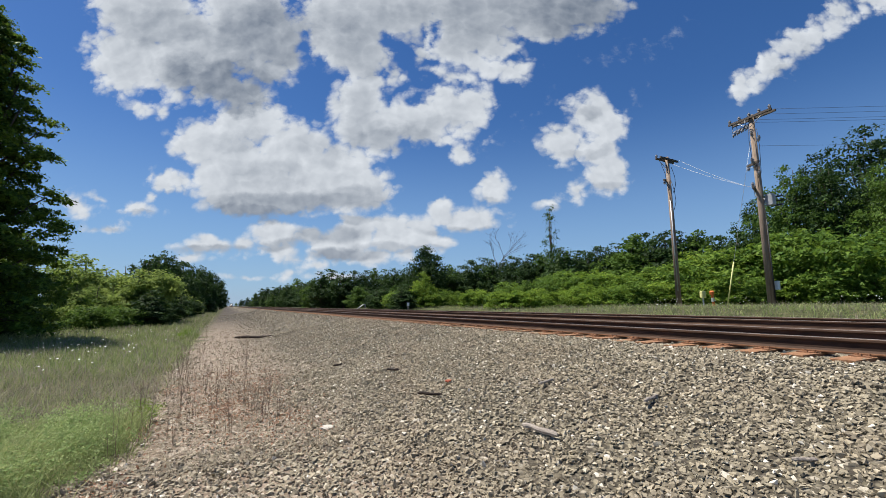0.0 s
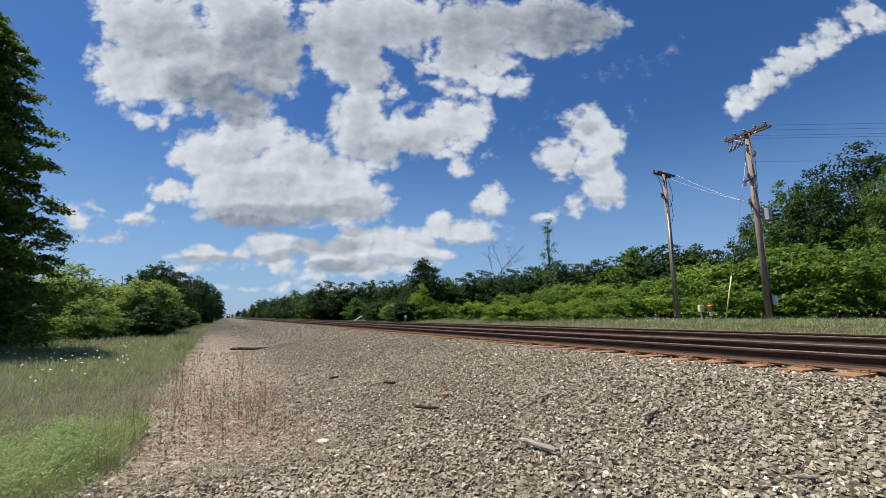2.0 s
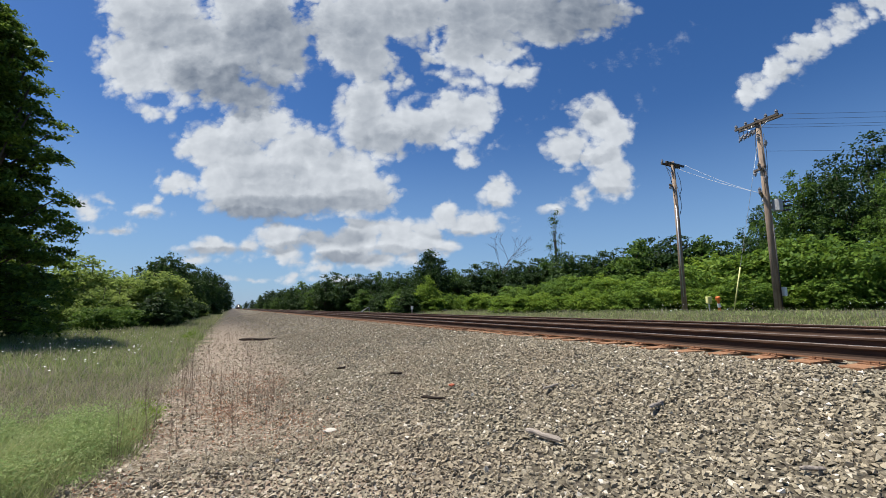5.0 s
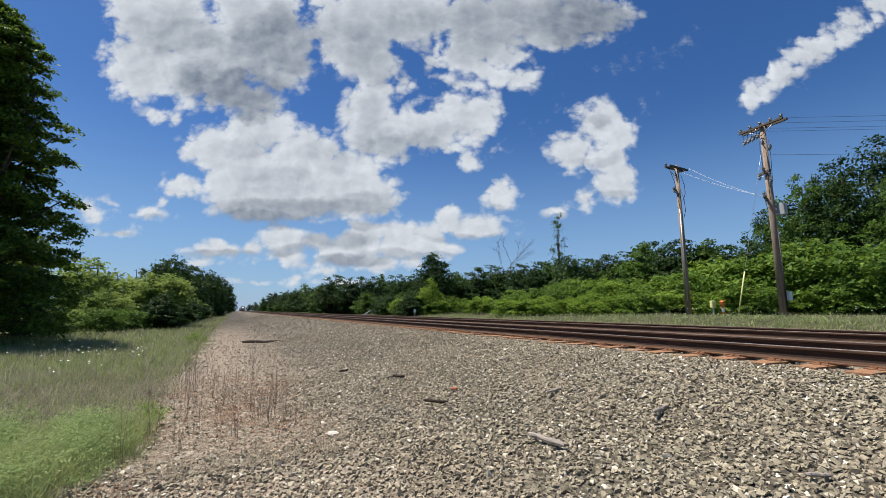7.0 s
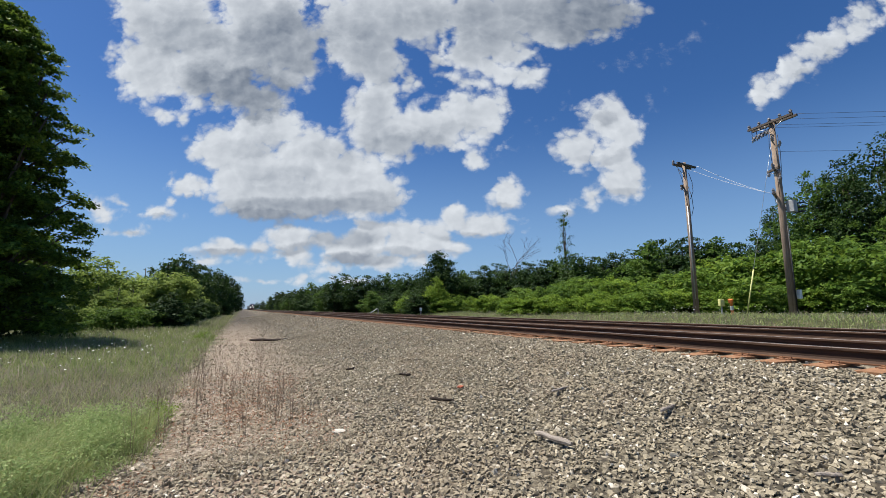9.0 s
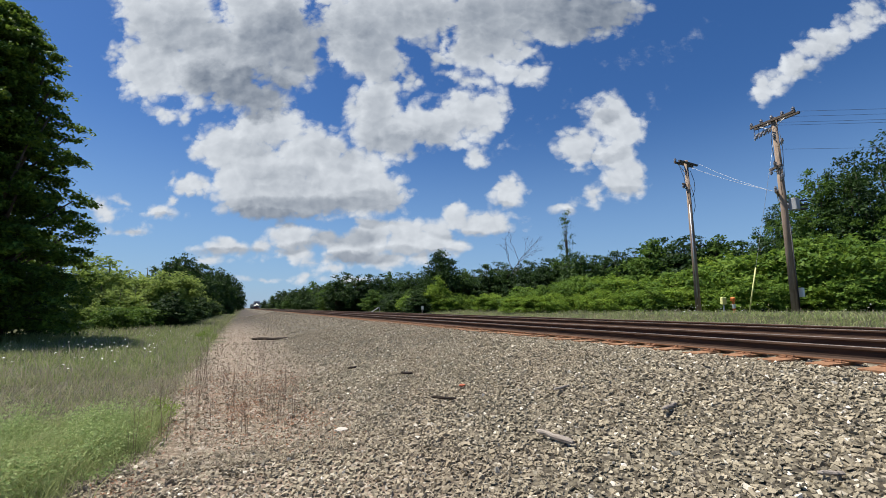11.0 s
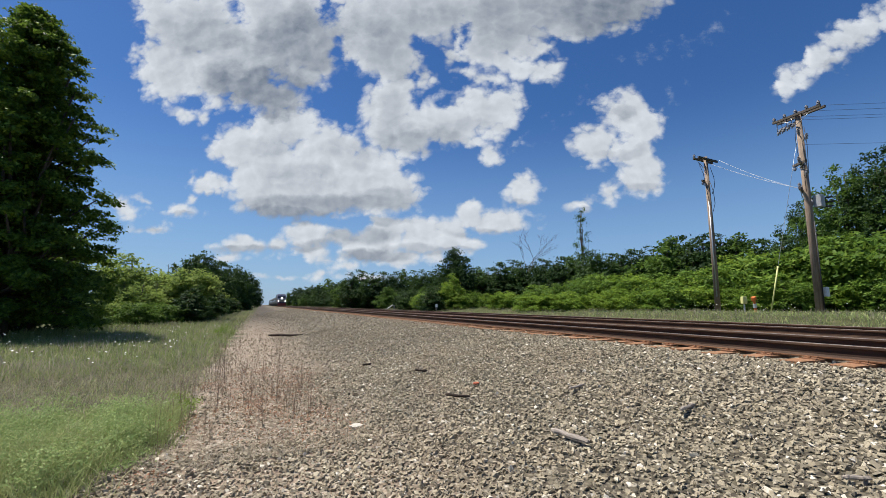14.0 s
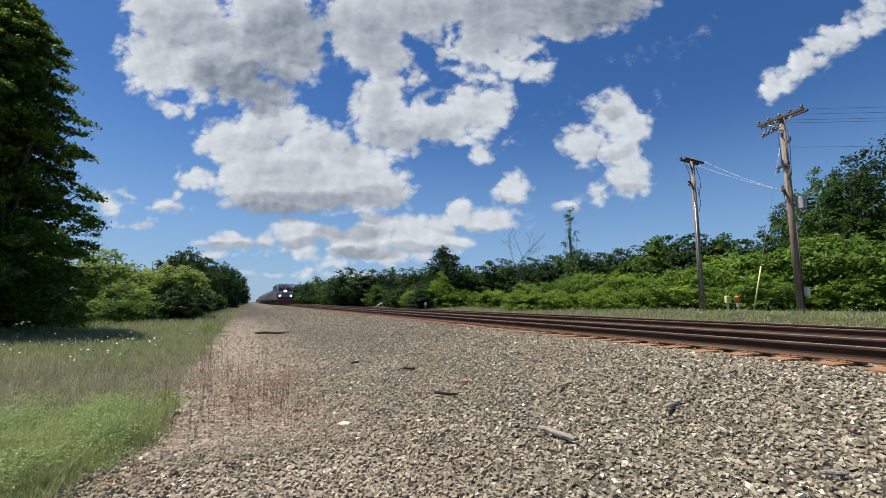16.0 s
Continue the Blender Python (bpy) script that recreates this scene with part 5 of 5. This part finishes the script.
def stone_field(rng, shapes, p, size):
    """Every place gets one of the shapes, turned and a little tilted."""
    n = len(p)
    q = rng.normal(size=(n, 4)) * np.array([1.0, 0.30, 0.30, 1.0])
    q /= np.linalg.norm(q, axis=1, keepdims=True)
    w, x, y, z = q.T
    rot = np.stack([1 - 2 * (y * y + z * z), 2 * (x * y - z * w), 2 * (x * z + y * w), 2 * (x * y + z * w), 1 - 2 * (x * x + z * z), 2 * (y * z - x * w), 2 * (x * z - y * w), 2 * (y * z + x * w), 1 - 2 * (x * x + y * y)], 1).reshape(-1, 3, 3)
    at = np.c_[p, level(p[:, 0]) + size * rng.uniform(0.05, 0.55, n)]
    kind = rng.integers(0, len(shapes), n)
    vs, fs, base = [], [], 0
    for k, (sv, sf) in enumerate(shapes):
        own = np.flatnonzero(kind == k)
        v = np.einsum("nij,nkj->nki", rot[own], sv[None] * size[own, None, None]) + at[own, None, :]
        vs.append(v.reshape(-1, 3))
        fs.append((sf[None] + (np.arange(len(own)) * len(sv))[:, None, None]).reshape(-1, 3) + base)
        base += len(own) * len(sv)
    return np.concatenate(vs), np.concatenate(fs)


def build_ballast():
    rng = np.random.default_rng(77)
    shapes = stone_shapes(rng)

    def strip(n, x0, x1, y0, y1, keep=None):
        p = np.c_[rng.uniform(x0, x1, n), rng.uniform(y0, y1, n)]
        return p if keep is None else p[keep(p)]

    far_enough = lambda p: p[:, 0] * 0.42 + p[:, 1] * 0.91 > 2.1
    thin = lambda p: (rng.random(len(p)) < np.interp(p[:, 0] + 0.25 * np.sin(p[:, 1] * 1.7), [-1.1, -0.2, 1.0, 2.2], [0.12, 0.13, 0.35, 1.0]) + 0.6 * (p[:, 1] < 5.2))
    bed = strip(76000, -1.5, 6.02, 0.5, 9.5, lambda p: far_enough(p) & thin(p))
    bed2 = strip(25000, -1.5, 5.95, 9.5, 21.0, thin)
    bed3 = strip(13000, -1.6, 5.9, 21.0, 85.0, thin)
    dust_stones = strip(9000, -1.2, 1.9, 4.4, 10.0)
    crib = strip(4500, 6.0, 10.2, -1.0, 12.0)
    crib = crib[(np.abs((crib[:, 0] - RAIL_X[0][0])) > 0.1) & (np.abs((crib[:, 0] - RAIL_X[0][1])) > 0.1) & (np.abs((crib[:, 0] - RAIL_X[1][0])) > 0.1)]
    size = lambda p, a, b: rng.uniform(a, b, len(p)) * np.where(rng.random(len(p)) < 0.12, 1.35, 1.0)
    # a stretch of the bed whose stones lie loose one by one
    near = (bed[:, 0] > 2.5) & (bed[:, 0] < 3.8) & (bed[:, 1] > 1.7) & (bed[:, 1] < 2.4)
    chosen = np.flatnonzero(near)[:300]
    rest = np.setdiff1d(np.arange(len(bed)), chosen)
    vs, fs, base = [], [], 0
    for p, a, b in ((bed[rest], 0.012, 0.0280), (bed2, 0.016, 0.030), (bed3, 0.026, 0.045), (crib, 0.016, 0.030), (dust_stones, 0.004, 0.011)):
        v, f = stone_field(rng, shapes, p, size(p, a, b))
        vs.append(v)
        fs.append(f + base)
        base += len(v)
    ballast = part("ballast", np_mesh("ballast", np.concatenate(vs), np.concatenate(fs)), M["stone"])
    tagged(ballast, "loose grey-brown crushed ballast stones beside the track", "gravel", kind="stuff")
    meshes = [np_mesh("stone", sv, sf) for sv, sf in shapes]
    for me in meshes:
        me.materials.append(M["stone"])
    for k in chosen:
        s = float(rng.uniform(0.0125, 0.0255))
        ob = new("stone", meshes[int(rng.integers(0, len(meshes)))])
        x, y = bed[k]
        ob.parent = ballast
        ob.matrix_basis = pose(x, y, float(level(x)) + s * 0.35, float(rng.normal() * 22), float(rng.normal() * 22), float(rng.uniform(0, 360))) @ Matrix.Diagonal((s, s, s, 1))


build_ballast()


# ---- the train ----
M["silver"] = plain("brushed_steel", [(0.3, (0.06, 0.065, 0.066)), (0.7, (0.105, 0.112, 0.112))], 2.0, 0.65, 0.0, 0.3)
M["navy"] = plain("dark_blue_paint", [(0.3, (0.012, 0.018, 0.045)), (0.7, (0.028, 0.04, 0.085))], 2.0, 0.35, 0.0, 0.5)
M["red_paint"] = plain("red_paint", [(0.3, (0.09, 0.02, 0.017)), (0.7, (0.16, 0.035, 0.028))], 2.0, 0.45)
M["under"] = plain("grimy_underframe", [(0.3, (0.015, 0.014, 0.013)), (0.7, (0.05, 0.045, 0.04))], 4.0, 0.85)
M["pane"] = plain("tinted_glass", [(0.3, (0.008, 0.010, 0.014)), (0.7, (0.02, 0.024, 0.03))], 2.0, 0.2, 0.0, 0.4, 0.0005)


def lamp_material():
    m, nt, b = material("lit_headlight", 0.3)
    b.inputs["Base Color"].default_value = (0.9, 0.85, 0.7, 1)
    b.inputs["Emission Color"].default_value = (1.0, 0.86, 0.66, 1)
    b.inputs["Emission Strength"].default_value = 9.0
    return m


M["lamp"] = lamp_material()


def across(outline, x0, x1, bevel=0.0):
    """A bmesh slab between two x from an outline in y and z."""
    bm = bmesh.new()
    a = [bm.verts.new((x0, y, z)) for y, z in outline]
    b = [bm.verts.new((x1, y, z)) for y, z in outline]
    n = len(outline)
    for k in range(n):
        bm.faces.new((a[k], a[(k + 1) % n], b[(k + 1) % n], b[k]))
    bm.faces.new(list(reversed(a)))
    bm.faces.new(b)
    bmesh.ops.recalc_face_normals(bm, faces=bm.faces)
    if bevel:
        bmesh.ops.bevel(bm, geom=list(bm.edges), offset=bevel, segments=2, affect="EDGES", profile=0.5)
    return bm


def bogie(parent, y, wheels=(-1.35, 1.35), r=0.46):
    b = part("bogie", box(bmesh.new(), (-1.15, y - 1.9, 0.35), (1.15, y + 1.9, 0.85), 0.06), M["under"], parent, "grimy dark bogie")
    for w in wheels:
        for x in (-0.75, 0.75):
            bm = bmesh.new()
            bmesh.ops.create_cone(bm, cap_ends=True, segments=24, radius1=r, radius2=r, depth=0.13, matrix=Matrix.Translation((x, y + w, r)) @ Matrix.Rotation(radians(90), 4, "Y"))
            part("wheel", bm, M["under"], b)


def build_locomotive():
    loco = thing("locomotive", "dark blue and silver passenger locomotive with headlights lit", "locomotive")
    side = [(0.05, 1.05), (0.0, 1.6), (0.30, 2.45), (1.25, 2.75), (2.05, 3.85), (2.6, 4.22), (3.4, 4.36), (20.2, 4.36), (20.4, 4.1), (20.4, 1.05)]
    part("body", across(side, -1.52, 1.52, 0.07), M["navy"], loco, "dark blue body")
    part("side_panel", box(bmesh.new(), (-1.545, 3.6, 1.15), (-1.523, 20.2, 3.15)), M["silver"], loco, "silver lower side")
    part("side_panel", box(bmesh.new(), (1.523, 3.6, 1.15), (1.545, 20.2, 3.15)), M["silver"], loco, "silver lower side")
    part("roof", box(bmesh.new(), (-1.15, 4.0, 4.34), (1.15, 19.8, 4.48), 0.05), M["under"], loco, "grimy roof")
    for k in range(4):
        part("roof_fan", tube(bmesh.new(), [(0, 9 + 2.6 * k, 4.46), (0, 9 + 2.6 * k, 4.60)], 0.62, 16), M["under"], loco)
    for x in (-0.72, 0.72):
        bm = box(bmesh.new(), (-0.60, -0.03, -0.36), (0.60, 0.03, 0.36), 0.02)
        bmesh.ops.transform(bm, matrix=Matrix.Translation((x, 1.62, 3.29)) @ Matrix.Rotation(-math.atan2(0.80, 1.10), 4, "X"), verts=bm.verts)
        part("windshield", bm, M["pane"], loco, "dark windshield pane")
    for x in (-1.53, 1.53):
        part("side_window", box(bmesh.new(), (x - 0.02, 2.5, 2.95), (x + 0.02, 3.4, 3.6), 0.01), M["pane"], loco)
    part("nose_stripe", across([(-0.02, 1.62), (0.28, 2.47), (0.30, 2.45), (0.0, 1.58)], -1.50, 1.50), M["red_paint"], loco, "red nose band")
    part("nose_panel", across([(-0.035, 1.62), (0.265, 2.47), (0.27, 2.45), (-0.03, 1.60)], -1.40, 1.40), M["silver"], loco, "silver nose panel")
    part("pilot", across([(-0.25, 0.18), (-0.10, 1.10), (0.6, 1.10), (0.6, 0.18)], -1.45, 1.45, 0.04), M["red_paint"], loco, "dull red pilot plate")
    part("coupler", box(bmesh.new(), (-0.18, -0.75, 0.65), (0.18, 0.0, 1.0), 0.05), M["under"], loco)
    for x in (-0.16, 0.16):
        lamp = part("headlight", tube(bmesh.new(), [(x, 0.75, 2.86), (x, 0.62, 2.86)], 0.15, 14), M["lamp"], loco, "lit headlight")
    part("headlight_box", box(bmesh.new(), (-0.40, 0.70, 2.66), (0.40, 1.5, 3.06), 0.06), M["silver"], loco)
    for x in (-1.08, 1.08):
        part("ditch_light", tube(bmesh.new(), [(x, 0.10, 1.86), (x, -0.08, 1.86)], 0.15, 14), M["lamp"], loco, "lit ditch light")
    for x in (-1.35, 1.35):
        part("grab_rail", tube(bmesh.new(), [(x, 0.55, 2.60), (x, 1.9, 3.75)], 0.025, 6), M["silver"], loco)
    part("fuel_tank", box(bmesh.new(), (-1.3, 7.6, 0.35), (1.3, 12.6, 1.05), 0.15), M["under"], loco)
    bogie(loco, 4.2, (-1.35, 1.35), 0.5)
    bogie(loco, 16.2, (-1.35, 1.35), 0.5)
    return loco


def build_car():
    car = thing("passenger_car", "silver ribbed passenger car with a dark window band", "railway car", "cars of the train")
    shell = [(-1.35, 1.0), (-1.52, 1.35), (-1.52, 3.05), (-1.32, 3.62), (-0.75, 3.86), (0.75, 3.86), (1.32, 3.62), (1.52, 3.05), (1.52, 1.35), (1.35, 1.0)]
    part("body", extrude_profile(shell, 0.0, 25.6), M["silver"], car, "silver steel body")
    for s in (-1, 1):
        part("window_band", box(bmesh.new(), (s * 1.53 - 0.008, 2.2, 2.05), (s * 1.53 + 0.008, 23.4, 2.75)), M["navy"], car, "dark window band")
        for k in range(11):
            part("window", box(bmesh.new(), (s * 1.545 - 0.006, 2.9 + 1.8 * k, 2.13), (s * 1.545 + 0.006, 4.3 + 1.8 * k, 2.67)), M["pane"], car)
        for z in (1.25, 1.45, 1.65, 1.85):
            part("rib", box(bmesh.new(), (s * 1.53 - 0.014, 0.3, z), (s * 1.53 + 0.014, 25.3, z + 0.05)), M["silver"], car)
        part("door", box(bmesh.new(), (s * 1.535 - 0.01, 0.7, 1.1), (s * 1.535 + 0.01, 1.6, 3.05)), M["under"], car)
    part("end_door", box(bmesh.new(), (-0.55, -0.25, 1.1), (0.55, 0.02, 3.3), 0.03), M["black"], car, "black gangway end")
    part("underframe", box(bmesh.new(), (-1.2, 6.5, 0.4), (1.2, 19.0, 1.0), 0.08), M["under"], car)
    bogie(car, 3.2)
    bogie(car, 22.4)
    return car


def build_train():
    loco = build_locomotive()
    made = [(loco, 0.0)]
    car = build_car()
    for k in range(6):
        made.append((car if k == 0 else copy_thing(car, Matrix()), 21.0 + 26.1 * k))
    return made


TRAIN = build_train()


def motions():
    for vehicle, behind in TRAIN:
        walk(vehicle, [(t, pose(7.1525, 95.0 + behind + 36.5 * (16.0 - t), RAIL_TOP)) for t in (0, 4, 8, 12, 16)])


motions()
